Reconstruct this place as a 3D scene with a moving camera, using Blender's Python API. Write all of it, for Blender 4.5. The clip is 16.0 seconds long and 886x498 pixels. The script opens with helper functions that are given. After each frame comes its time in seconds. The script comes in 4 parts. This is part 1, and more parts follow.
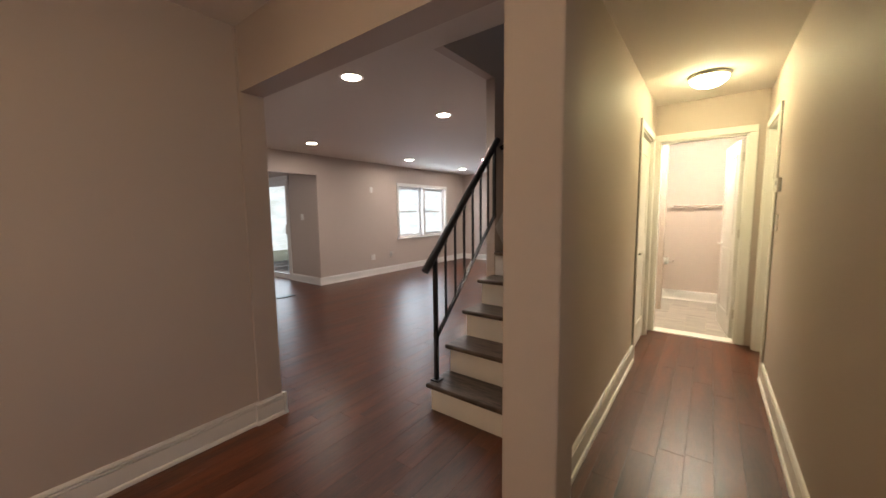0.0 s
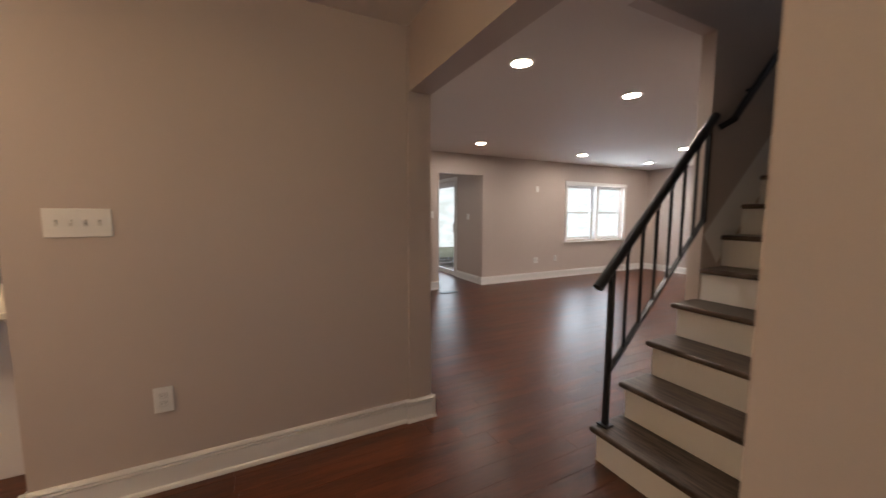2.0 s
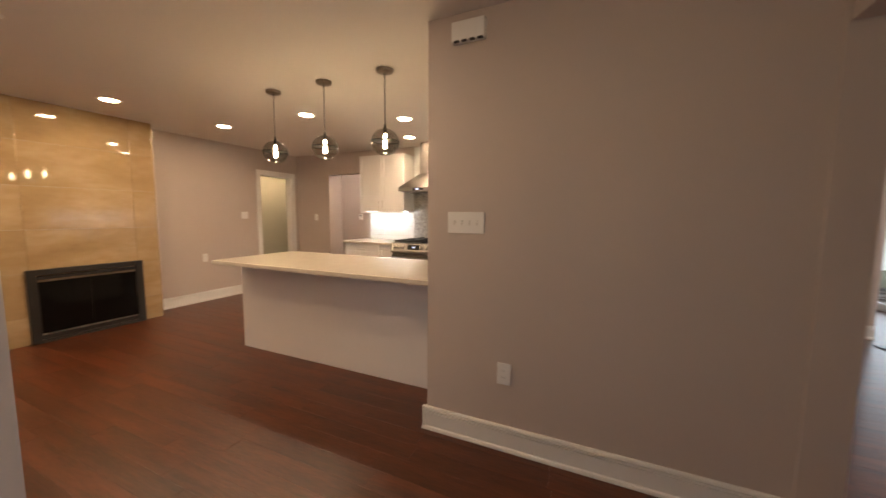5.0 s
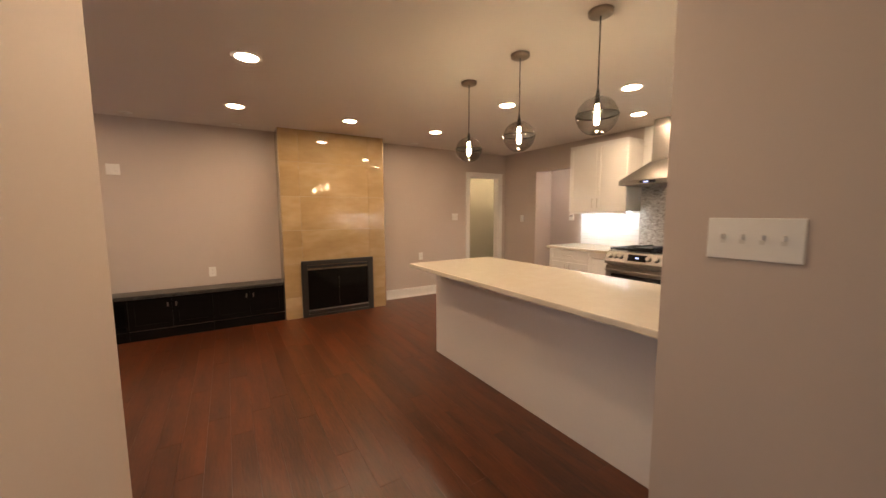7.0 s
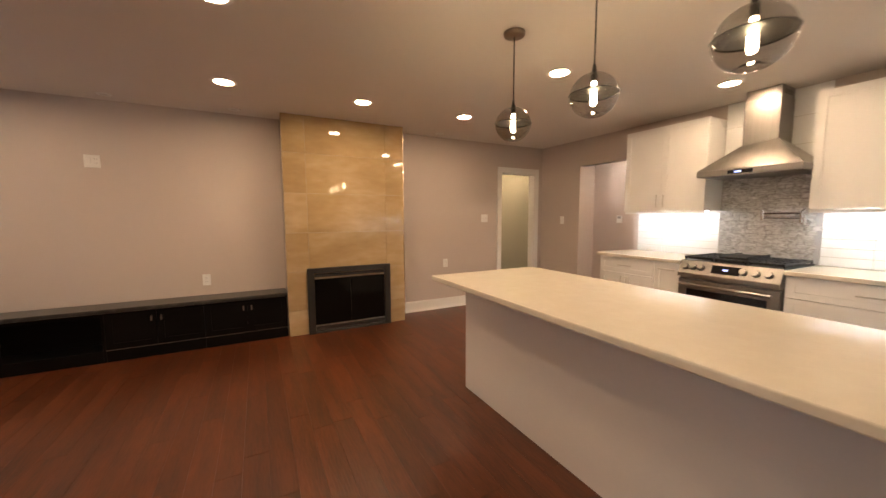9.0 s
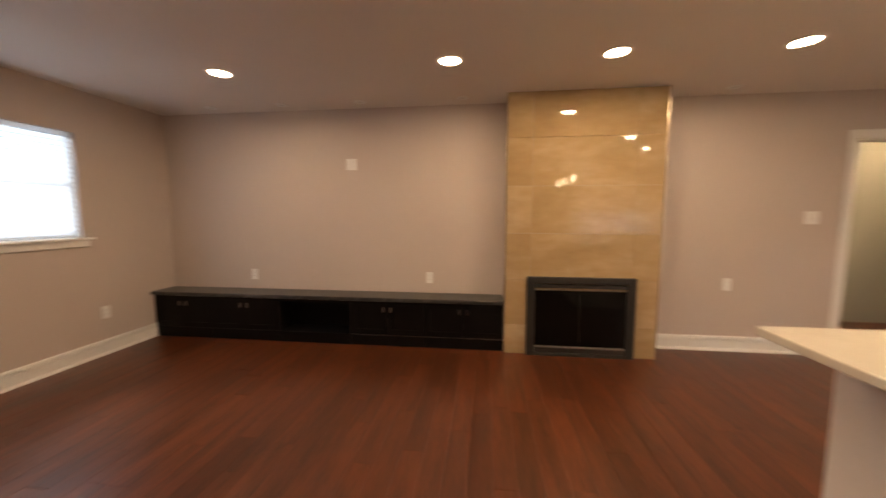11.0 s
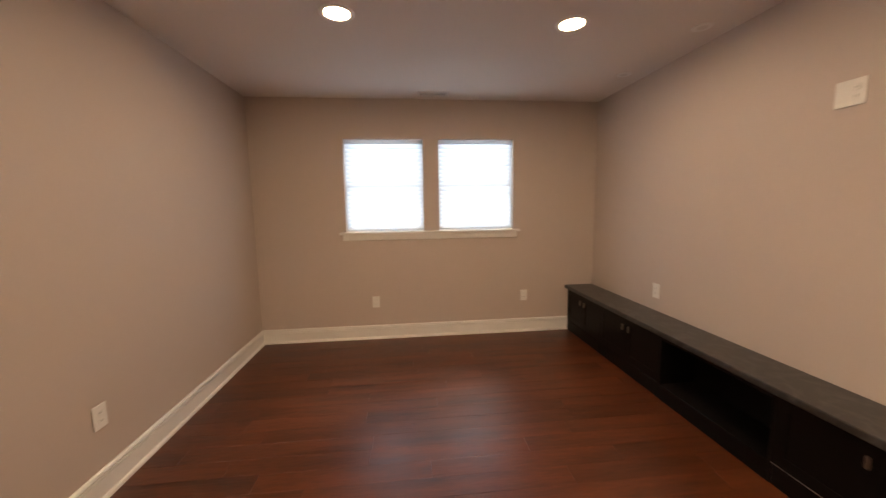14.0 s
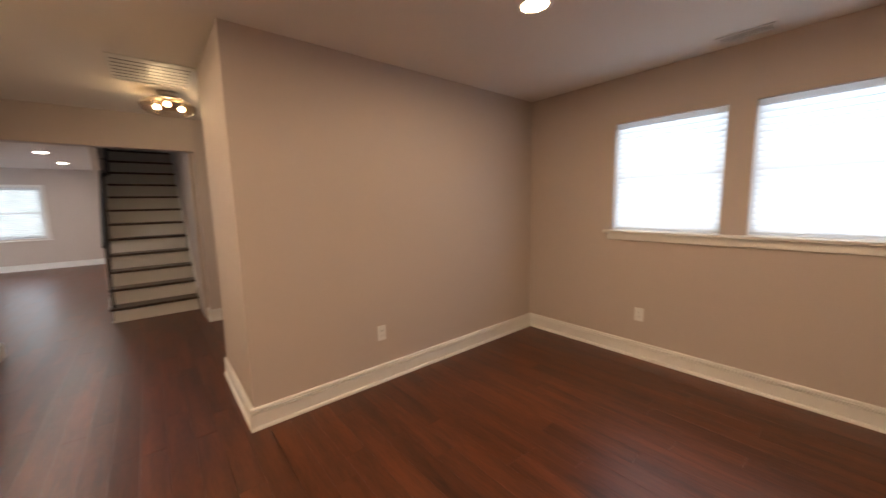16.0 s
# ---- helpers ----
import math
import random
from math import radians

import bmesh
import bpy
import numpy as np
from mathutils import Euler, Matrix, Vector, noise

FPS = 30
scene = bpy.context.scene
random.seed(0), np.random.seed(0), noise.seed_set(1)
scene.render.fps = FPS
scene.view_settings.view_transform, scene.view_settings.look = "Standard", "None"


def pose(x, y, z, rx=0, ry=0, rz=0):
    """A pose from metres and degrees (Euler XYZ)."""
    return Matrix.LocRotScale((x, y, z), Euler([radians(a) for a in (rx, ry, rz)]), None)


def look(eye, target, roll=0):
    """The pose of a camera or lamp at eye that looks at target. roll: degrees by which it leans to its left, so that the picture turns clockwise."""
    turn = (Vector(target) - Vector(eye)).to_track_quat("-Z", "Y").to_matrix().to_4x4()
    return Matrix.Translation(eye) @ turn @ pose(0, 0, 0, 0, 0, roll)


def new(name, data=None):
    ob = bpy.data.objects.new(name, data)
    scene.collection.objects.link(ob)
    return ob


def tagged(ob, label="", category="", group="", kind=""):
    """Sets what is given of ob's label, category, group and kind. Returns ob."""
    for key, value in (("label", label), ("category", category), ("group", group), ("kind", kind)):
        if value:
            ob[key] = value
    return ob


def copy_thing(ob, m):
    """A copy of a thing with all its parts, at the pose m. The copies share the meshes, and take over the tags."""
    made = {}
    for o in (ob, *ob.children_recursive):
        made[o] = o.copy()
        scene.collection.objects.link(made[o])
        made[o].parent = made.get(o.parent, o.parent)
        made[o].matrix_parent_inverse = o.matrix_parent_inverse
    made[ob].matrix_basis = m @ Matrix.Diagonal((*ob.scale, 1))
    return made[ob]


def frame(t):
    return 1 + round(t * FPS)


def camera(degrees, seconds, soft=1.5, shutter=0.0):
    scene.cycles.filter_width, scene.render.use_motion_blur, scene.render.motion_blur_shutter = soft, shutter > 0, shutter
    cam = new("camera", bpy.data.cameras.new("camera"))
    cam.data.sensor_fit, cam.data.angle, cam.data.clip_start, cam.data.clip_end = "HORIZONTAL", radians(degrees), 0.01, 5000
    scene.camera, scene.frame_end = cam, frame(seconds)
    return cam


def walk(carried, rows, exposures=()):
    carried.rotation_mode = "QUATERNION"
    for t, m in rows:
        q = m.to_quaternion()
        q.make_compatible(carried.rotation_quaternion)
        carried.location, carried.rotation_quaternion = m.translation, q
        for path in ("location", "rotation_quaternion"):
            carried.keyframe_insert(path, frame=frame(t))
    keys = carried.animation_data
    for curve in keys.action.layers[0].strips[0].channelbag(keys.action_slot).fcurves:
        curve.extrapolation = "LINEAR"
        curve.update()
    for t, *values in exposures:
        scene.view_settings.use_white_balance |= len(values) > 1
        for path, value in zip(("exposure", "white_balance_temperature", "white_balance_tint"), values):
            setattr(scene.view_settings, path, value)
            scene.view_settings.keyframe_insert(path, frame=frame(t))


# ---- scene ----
cam = camera(102.8, 16.0, shutter=0.5)
PATH = [
    (0, (0.778, 1.087, 1.339), (-0.420, 2.676, 1.138), -0.73),
    (0.5, (0.758, 1.148, 1.341), (-0.576, 2.625, 1.139), -0.48),
    (1, (0.716, 1.200, 1.334), (-0.772, 2.522, 1.133), -0.18),
    (1.5, (0.650, 1.257, 1.332), (-0.995, 2.378, 1.134), -0.06),
    (2, (0.560, 1.302, 1.338), (-1.216, 2.201, 1.145), 0.13),
    (2.5, (0.522, 1.330, 1.349), (-1.373, 1.943, 1.162), 0.38),
    (3, (0.530, 1.369, 1.360), (-1.437, 1.680, 1.170), 0.60),
    (3.5, (0.543, 1.414, 1.358), (-1.449, 1.401, 1.172), 0.58),
    (4, (0.531, 1.412, 1.349), (-1.437, 1.106, 1.167), 0.63),
    (4.5, (0.497, 1.393, 1.347), (-1.409, 0.815, 1.160), 0.68),
    (5, (0.397, 1.326, 1.346), (-1.411, 0.492, 1.151), 0.45),
    (7.5, (-0.334, 0.882, 1.385), (-1.295, -0.861, 1.183), -0.25),
    (8, (-0.427, 0.738, 1.373), (-1.391, -1.003, 1.175), -0.10),
    (10.5, (-0.602, -0.336, 1.310), (-0.962, -2.295, 1.127), -0.37),
    (11, (-0.615, -0.511, 1.334), (-0.376, -2.487, 1.141), -0.01),
    (11.5, (-0.639, -0.732, 1.347), (0.136, -2.564, 1.136), -0.15),
    (12, (-0.701, -0.983, 1.341), (0.494, -2.573, 1.127), -0.42),
    (12.5, (-0.731, -1.256, 1.342), (0.801, -2.523, 1.124), -0.33),
    (13, (-0.710, -1.561, 1.349), (1.047, -2.490, 1.124), -0.37),
    (13.5, (-0.693, -1.864, 1.364), (1.203, -2.459, 1.134), -0.64),
    (14, (-0.672, -2.169, 1.382), (1.303, -2.370, 1.141), -0.86),
    (14.5, (-0.588, -2.461, 1.384), (1.379, -2.205, 1.127), -0.82),
    (15, (-0.505, -2.726, 1.388), (1.340, -1.999, 1.128), -1.08),
    (15.5, (-0.382, -2.926, 1.400), (1.221, -1.759, 1.135), -1.17),
    (16, (-0.239, -3.058, 1.405), (1.025, -1.529, 1.147), -1.27),
]
walk(cam, [(t, look(eye, target, roll)) for t, eye, target, roll in PATH])

# ---- light ----
world = bpy.data.worlds.new("overcast_sky")
scene.world = world
world.use_nodes = True
wn = world.node_tree
sky = wn.nodes.new("ShaderNodeTexSky")
sky.sky_type, sky.sun_disc = "NISHITA", False
sky.sun_elevation, sky.sun_rotation = radians(38), radians(250)
sky.air_density, sky.dust_density = 1.0, 4.0
wn.links.new(sky.outputs[0], wn.nodes["Background"].inputs[0])
wn.nodes["Background"].inputs[1].default_value = 0.14

sun = new("sun", bpy.data.lights.new("sun", "SUN"))
sun.data.energy, sun.data.angle, sun.data.color = 1.3, radians(15), (1.0, 0.96, 0.9)
sun.matrix_world = look((0, 0, 30), (-0.74 * 20, 0.27 * 20, 12))

DAY = (0.76, 0.86, 1.0)


def daylight_lamp(name, eye, target, w, h, watts):
    """Sky-coloured area lamp, set at one opening or as unseen fill."""
    ob = new(name, bpy.data.lights.new(name, "AREA"))
    ob.data.shape, ob.data.size, ob.data.size_y = "RECTANGLE", w, h
    ob.data.energy, ob.data.color = watts, DAY
    ob.matrix_world = look(eye, target)
    return ob


BLIND_W = 9.5
daylight_lamp("window_daylight", (3.14, -1.956, 1.5925), (2, -1.956, 1.5925), 0.793, 0.925, BLIND_W)
daylight_lamp("window_daylight", (3.14, -2.90, 1.5925), (2, -2.90, 1.5925), 0.785, 0.925, BLIND_W)
daylight_lamp("window_daylight", (-5.40, 8.075, 1.39), (-4, 8.075, 1.39), 2.2, 1.6, 105)
daylight_lamp("window_daylight", (-2.65, 10.15, 1.4), (-2.65, 9, 1.3), 0.9, 1.2, 9)
# Lamp at an unseen glazed door, added for cool light on the foyer wall.
daylight_lamp("window_daylight", (1.40, 0.925, 1.35), (0, 0.925, 1.2), 0.62, 1.1, 4.2)
# Unseen fill added to brighten the stair shaft; it has no window.
daylight_lamp("stair_window_daylight", (-0.23, 6.5, 4.3), (-0.23, 4.0, 2.2), 0.7, 0.9, 5)
daylight_lamp("window_daylight", (-7.25, 5.35, 1.1), (-7.25, 4, 1.0), 2.1, 2.0, 48)

LENS_GLOW = 268.0     # recessed downlights
HALL_GLOW = 84.0      # hall dome
BULB_GLOW = 150.0     # pendant and foyer bulbs
STRIP_GLOW = 78.0     # strips under the wall cabinets


# ---- materials ----
def material(name, base, rough=0.5, metal=0.0, vary=0.06, scale=3.0, fine=60.0, bump=0.0, stretch=(1, 1, 1), coat=0.0, piece=0.0, spec=0.5):
    """A node material with variation at two scales, fine relief and, for pieces, a shade of each one's own."""
    m = bpy.data.materials.new(name)
    m.use_nodes = True
    n, l = m.node_tree.nodes, m.node_tree.links
    b = n["Principled BSDF"]
    b.inputs["Roughness"].default_value, b.inputs["Metallic"].default_value = rough, metal
    b.inputs["Coat Weight"].default_value = coat
    b.inputs["Coat Roughness"].default_value = 0.12
    b.inputs["Specular IOR Level"].default_value = spec
    geo, mapping = n.new("ShaderNodeNewGeometry"), n.new("ShaderNodeMapping")
    mapping.inputs["Scale"].default_value = stretch
    where = geo.outputs["Position"]
    if piece:
        info, add, frac, apart = n.new("ShaderNodeObjectInfo"), n.new("ShaderNodeMath"), n.new("ShaderNodeMath"), n.new("ShaderNodeVectorMath")
        frac.operation, apart.operation = "FRACT", "MULTIPLY_ADD"
        l.new(info.outputs["Random"], add.inputs[0])
        l.new(geo.outputs["Random Per Island"], add.inputs[1])
        l.new(add.outputs[0], frac.inputs[0])
        l.new(frac.outputs[0], apart.inputs[0])
        apart.inputs[1].default_value = (7.0, 13.0, 5.0)
        l.new(where, apart.inputs[2])
        where = apart.outputs[0]
    l.new(where, mapping.inputs["Vector"])
    big, small = n.new("ShaderNodeTexNoise"), n.new("ShaderNodeTexNoise")
    for tex, s, d in ((big, scale, 3.0), (small, fine, 4.0)):
        tex.inputs["Scale"].default_value, tex.inputs["Detail"].default_value = s, d
        l.new(mapping.outputs[0], tex.inputs["Vector"])
    mix = n.new("ShaderNodeMath")
    mix.operation = "MULTIPLY_ADD"
    l.new(small.outputs["Fac"], mix.inputs[0])
    mix.inputs[1].default_value = 0.5
    l.new(big.outputs["Fac"], mix.inputs[2])
    ramp = n.new("ShaderNodeValToRGB")
    ramp.color_ramp.elements[0].position, ramp.color_ramp.elements[1].position = 0.45, 1.05
    ramp.color_ramp.elements[0].color = (*[c * (1 - vary) for c in base], 1)
    ramp.color_ramp.elements[1].color = (*[min(1, c * (1 + vary)) for c in base], 1)
    l.new(mix.outputs[0], ramp.inputs[0])
    colour = ramp.outputs[0]
    if piece:
        tone = n.new("ShaderNodeMapRange")
        l.new(frac.outputs[0], tone.inputs["Value"])
        tone.inputs["To Min"].default_value, tone.inputs["To Max"].default_value = 1 - piece, 1 + piece
        hsv = n.new("ShaderNodeHueSaturation")
        l.new(tone.outputs[0], hsv.inputs["Value"])
        l.new(colour, hsv.inputs["Color"])
        colour = hsv.outputs[0]
    l.new(colour, b.inputs["Base Color"])
    rr = n.new("ShaderNodeMapRange")
    rr.inputs["To Min"].default_value, rr.inputs["To Max"].default_value = rough * 0.85, min(1, rough * 1.2)
    l.new(big.outputs["Fac"], rr.inputs["Value"])
    l.new(rr.outputs[0], b.inputs["Roughness"])
    if bump:
        bp = n.new("ShaderNodeBump")
        bp.inputs["Strength"].default_value, bp.inputs["Distance"].default_value = bump, 0.002
        l.new(small.outputs["Fac"], bp.inputs["Height"])
        l.new(bp.outputs[0], b.inputs["Normal"])
    return m


def glow(name, colour, strength):
    m = bpy.data.materials.new(name)
    m.use_nodes = True
    b = m.node_tree.nodes["Principled BSDF"]
    b.inputs["Base Color"].default_value = (0.8, 0.8, 0.8, 1)
    b.inputs["Emission Color"].default_value = (*colour, 1)
    b.inputs["Emission Strength"].default_value = strength
    return m


def glass(name, tint, rough=0.0, least=0.04, most=0.6, power_of=4.0):
    m = bpy.data.materials.new(name)
    m.use_nodes = True
    n, l = m.node_tree.nodes, m.node_tree.links
    n.remove(n["Principled BSDF"])
    clear, shine, mix = n.new("ShaderNodeBsdfTransparent"), n.new("ShaderNodeBsdfGlossy"), n.new("ShaderNodeMixShader")
    weight, power, span = n.new("ShaderNodeLayerWeight"), n.new("ShaderNodeMath"), n.new("ShaderNodeMapRange")
    clear.inputs[0].default_value = (*tint, 1)
    shine.inputs["Roughness"].default_value = rough
    power.operation = "POWER"
    power.inputs[1].default_value = power_of
    l.new(weight.outputs["Facing"], power.inputs[0])
    l.new(power.outputs[0], span.inputs["Value"])
    span.inputs["To Min"].default_value, span.inputs["To Max"].default_value = least, most
    l.new(span.outputs[0], mix.inputs[0])
    l.new(clear.outputs[0], mix.inputs[1])
    l.new(shine.outputs[0], mix.inputs[2])
    l.new(mix.outputs[0], n["Material Output"].inputs[0])
    return m


def blind_material():
    m = bpy.data.materials.new("white blind slat")
    m.use_nodes = True
    n, l = m.node_tree.nodes, m.node_tree.links
    b = n["Principled BSDF"]
    b.inputs["Base Color"].default_value, b.inputs["Roughness"].default_value = (0.85, 0.85, 0.84, 1), 0.5
    tr, mix = n.new("ShaderNodeBsdfTranslucent"), n.new("ShaderNodeMixShader")
    tr.inputs[0].default_value = (0.85, 0.87, 0.9, 1)
    mix.inputs[0].default_value = 0.55
    l.new(b.outputs[0], mix.inputs[1])
    l.new(tr.outputs[0], mix.inputs[2])
    l.new(mix.outputs[0], n["Material Output"].inputs[0])
    return m


def veined(name, low, mid, high, stretch, rough, scale=1.6, warp=1.2, coat=0.0):
    """Polished or honed stone with drifting veins."""
    m = bpy.data.materials.new(name)
    m.use_nodes = True
    n, l = m.node_tree.nodes, m.node_tree.links
    b = n["Principled BSDF"]
    b.inputs["Roughness"].default_value, b.inputs["Coat Weight"].default_value = rough, coat
    b.inputs["Coat Roughness"].default_value = 0.03
    geo, mp, info = n.new("ShaderNodeNewGeometry"), n.new("ShaderNodeMapping"), n.new("ShaderNodeObjectInfo")
    mp.inputs["Scale"].default_value = stretch
    mp.inputs["Rotation"].default_value = (0, radians(12), 0)
    shift = n.new("ShaderNodeVectorMath")
    shift.operation = "MULTIPLY_ADD"
    l.new(info.outputs["Random"], shift.inputs[0])
    shift.inputs[1].default_value = (3, 3, 9)
    l.new(geo.outputs["Position"], shift.inputs[2])
    l.new(shift.outputs[0], mp.inputs["Vector"])
    a, c = n.new("ShaderNodeTexNoise"), n.new("ShaderNodeTexNoise")
    a.inputs["Scale"].default_value, a.inputs["Detail"].default_value, a.inputs["Distortion"].default_value = scale, 6, warp
    c.inputs["Scale"].default_value, c.inputs["Detail"].default_value = scale * 9, 8
    l.new(mp.outputs[0], a.inputs["Vector"])
    l.new(mp.outputs[0], c.inputs["Vector"])
    mx = n.new("ShaderNodeMath")
    mx.operation = "MULTIPLY_ADD"
    l.new(c.outputs["Fac"], mx.inputs[0])
    mx.inputs[1].default_value = 0.35
    l.new(a.outputs["Fac"], mx.inputs[2])
    ramp = n.new("ShaderNodeValToRGB")
    e = ramp.color_ramp.elements
    e[0].position, e[0].color = 0.42, (*low, 1)
    e[1].position, e[1].color = 0.92, (*high, 1)
    k = e.new(0.66)
    k.color = (*mid, 1)
    l.new(mx.outputs[0], ramp.inputs[0])
    l.new(ramp.outputs[0], b.inputs["Base Color"])
    return m


PAINT = material("greige wall paint", (0.536, 0.459, 0.409), 0.62, vary=0.03, scale=0.9, fine=220, bump=0.06)
GREENISH = material("grey-green wall paint", (0.43, 0.415, 0.31), 0.62, vary=0.03, scale=0.9, fine=220, bump=0.06)
CEIL = material("flat white ceiling paint", (0.73, 0.68, 0.63), 0.8, vary=0.025, scale=0.7, fine=180, bump=0.05)
TRIM = material("white semi-gloss trim paint", (0.80, 0.785, 0.75), 0.36, vary=0.02, scale=2, fine=120)
DOORW = material("white door paint", (0.78, 0.77, 0.74), 0.35, vary=0.03, scale=1.5, fine=90, bump=0.03)
WOOD = material("dark hand-scraped hardwood", (0.080, 0.0218, 0.0076), 0.33, vary=0.6, scale=3.4, fine=26, bump=0.5, stretch=(4.0, 0.5, 1), piece=0.2)
SUB = material("dark floor joint", (0.02, 0.012, 0.008), 0.8)
TREAD = material("grey-brown stained oak tread", (0.072, 0.052, 0.041), 0.36, vary=0.97, scale=5, fine=14, bump=0.35, stretch=(1.0, 8, 1), spec=0.3)
IRON = material("black painted iron", (0.012, 0.012, 0.013), 0.38, vary=0.2, scale=9, fine=90, bump=0.1)
CABW = material("white shaker cabinet paint", (0.78, 0.765, 0.74), 0.28, vary=0.025, scale=1.4, fine=80)
PANELW = material("white island panel paint", (0.73, 0.69, 0.66), 0.4, vary=0.03, scale=1.2, fine=80)
STEEL = material("brushed stainless steel", (0.27, 0.25, 0.23), 0.34, metal=1.0, vary=0.08, scale=4, fine=160, bump=0.03, stretch=(1, 14, 1))
NICKEL = material("brushed nickel", (0.6, 0.57, 0.53), 0.3, metal=1.0, vary=0.08, scale=9, fine=120)
CHROME = material("polished chrome", (0.8, 0.8, 0.8), 0.06, metal=1.0, vary=0.03)
BRASSTRIM = material("satin metal edge trim", (0.72, 0.62, 0.45), 0.22, metal=1.0, vary=0.05)
ESPRESSO = material("espresso stained wood", (0.004, 0.003, 0.0027), 0.42, vary=0.4, scale=2, fine=30, bump=0.08, stretch=(1, 1, 8), spec=0.15)
GRANITE = veined("black honed granite", (0.022, 0.021, 0.02), (0.032, 0.031, 0.03), (0.075, 0.073, 0.07), (2, 2, 2), 0.3, 3.0, 2.0)
QUARTZ = veined("cream quartz", (0.655, 0.60, 0.50), (0.67, 0.615, 0.515), (0.69, 0.64, 0.54), (3, 3, 3), 0.16, 4.0, 0.6)
ONYX = veined("polished golden marble", (0.33, 0.222, 0.105), (0.40, 0.28, 0.142), (0.50, 0.375, 0.225), (0.6, 1, 1.5), 0.05, 1.3, 1.0, 0.4)
GREYSTONE = veined("split grey stone mosaic", (0.16, 0.14, 0.12), (0.42, 0.40, 0.37), (0.68, 0.67, 0.65), (2, 3, 6), 0.3, 5.0, 1.5)
TILEW = material("white subway tile", (0.8, 0.8, 0.78), 0.12, vary=0.03, scale=3, fine=40)
GROUT = material("pale grout", (0.5, 0.46, 0.38), 0.8)
BRONZE = material("dark bronze painted metal", (0.018, 0.016, 0.0145), 0.42, vary=0.2, scale=5, fine=120, bump=0.05)
FIREGLASS = material("black fireplace glass", (0.003, 0.003, 0.003), 0.1, vary=0.1, spec=0.25)
BLACKIRON = material("cast iron grate", (0.012, 0.012, 0.012), 0.5, vary=0.3, fine=200, bump=0.2)
PLASTIC = material("white switch plastic", (0.8, 0.79, 0.76), 0.35, vary=0.02)
SLOT = material("dark slot", (0.02, 0.02, 0.02), 0.6)
GREYP = material("grey plastic", (0.35, 0.34, 0.33), 0.5)
VENT = material("white enamelled vent", (0.68, 0.66, 0.62), 0.45, vary=0.04)
BATHTILE = material("grey wood-look tile", (0.33, 0.3, 0.27), 0.35, vary=0.3, scale=2, fine=14, stretch=(1, 6, 1), piece=0.12)
PAPER = material("white tissue paper", (0.82, 0.82, 0.8), 0.9, vary=0.03, fine=80, bump=0.1)
VINYL = material("white vinyl window frame", (0.8, 0.8, 0.79), 0.35, vary=0.02)
GRASS = material("winter lawn", (0.24, 0.24, 0.16), 0.9, vary=0.4, scale=0.6, fine=9)
BARK = material("grey bark", (0.12, 0.1, 0.08), 0.9, vary=0.3, scale=6, fine=50, bump=0.4)
LEAF = material("pale spring foliage", (0.11, 0.13, 0.06), 0.7, vary=0.4, scale=2, fine=20)
LAMP = glow("warm downlight lens", (1.0, 0.705, 0.445), LENS_GLOW)
LAMPCOOL = glow("neutral downlight lens", (1.0, 0.88, 0.77), LENS_GLOW * 1.0)
DOME = glow("lit frosted dome", (1.0, 0.86, 0.46), HALL_GLOW)
FOYERBULB = glow("warm foyer bulb", (1.0, 0.69, 0.36), 120.0)
BATHDOME = glow("bright bathroom dome", (1.0, 0.86, 0.66), 320.0)
BULB = glow("warm filament bulb", (1.0, 0.74, 0.42), BULB_GLOW)
STRIP = glow("cool white light strip", (0.95, 0.97, 1.0), STRIP_GLOW)
DISPLAY = glow("blue clock display", (0.25, 0.4, 1.0), 2.5)
SCREEN = material("dark control glass", (0.01, 0.01, 0.012), 0.1)
CLEAR = glass("window glass", (0.96, 0.98, 0.98))
SMOKE = glass("smoked blown glass", (0.72, 0.71, 0.70), 0.0, 0.06, 0.6, 3.0)
PEWTER = material("brownish satin nickel", (0.30, 0.25, 0.21), 0.35, metal=1.0, vary=0.1, scale=9, fine=120)
AMBER = glass("clear amber glass", (0.92, 0.80, 0.64), 0.12, 0.22, 0.9, 2.0)
BLIND = blind_material()


# ---- builders ----
def part(name, bm, mat, parent=None, label="", smooth=False):
    me = bpy.data.meshes.new(name)
    bm.to_mesh(me)
    bm.free()
    me.materials.append(mat)
    if smooth:
        for p in me.polygons:
            p.use_smooth = True
    ob = new(name, me)
    if parent:
        ob.parent = parent
    if label:
        ob["label"] = label
    return ob


def thing(name, at, label, category, group="", kind="", rz=0):
    ob = new(name)
    ob.empty_display_size = 0.05
    ob.matrix_world = pose(*at, 0, 0, rz)
    return tagged(ob, label, category, group, kind)


def add_box(bm, x0, x1, y0, y1, z0, z1):
    r = bmesh.ops.create_cube(bm, size=1.0, matrix=Matrix.Translation(((x0 + x1) / 2, (y0 + y1) / 2, (z0 + z1) / 2)) @ Matrix.Diagonal((abs(x1 - x0), abs(y1 - y0), abs(z1 - z0), 1)))
    return r["verts"]


def boxes(*dims, bevel=0.0, segs=1):
    bm = bmesh.new()
    for d in dims:
        add_box(bm, *d)
    if bevel:
        bmesh.ops.bevel(bm, geom=list(bm.edges), offset=bevel, segments=segs, profile=0.5, affect="EDGES")
    return bm


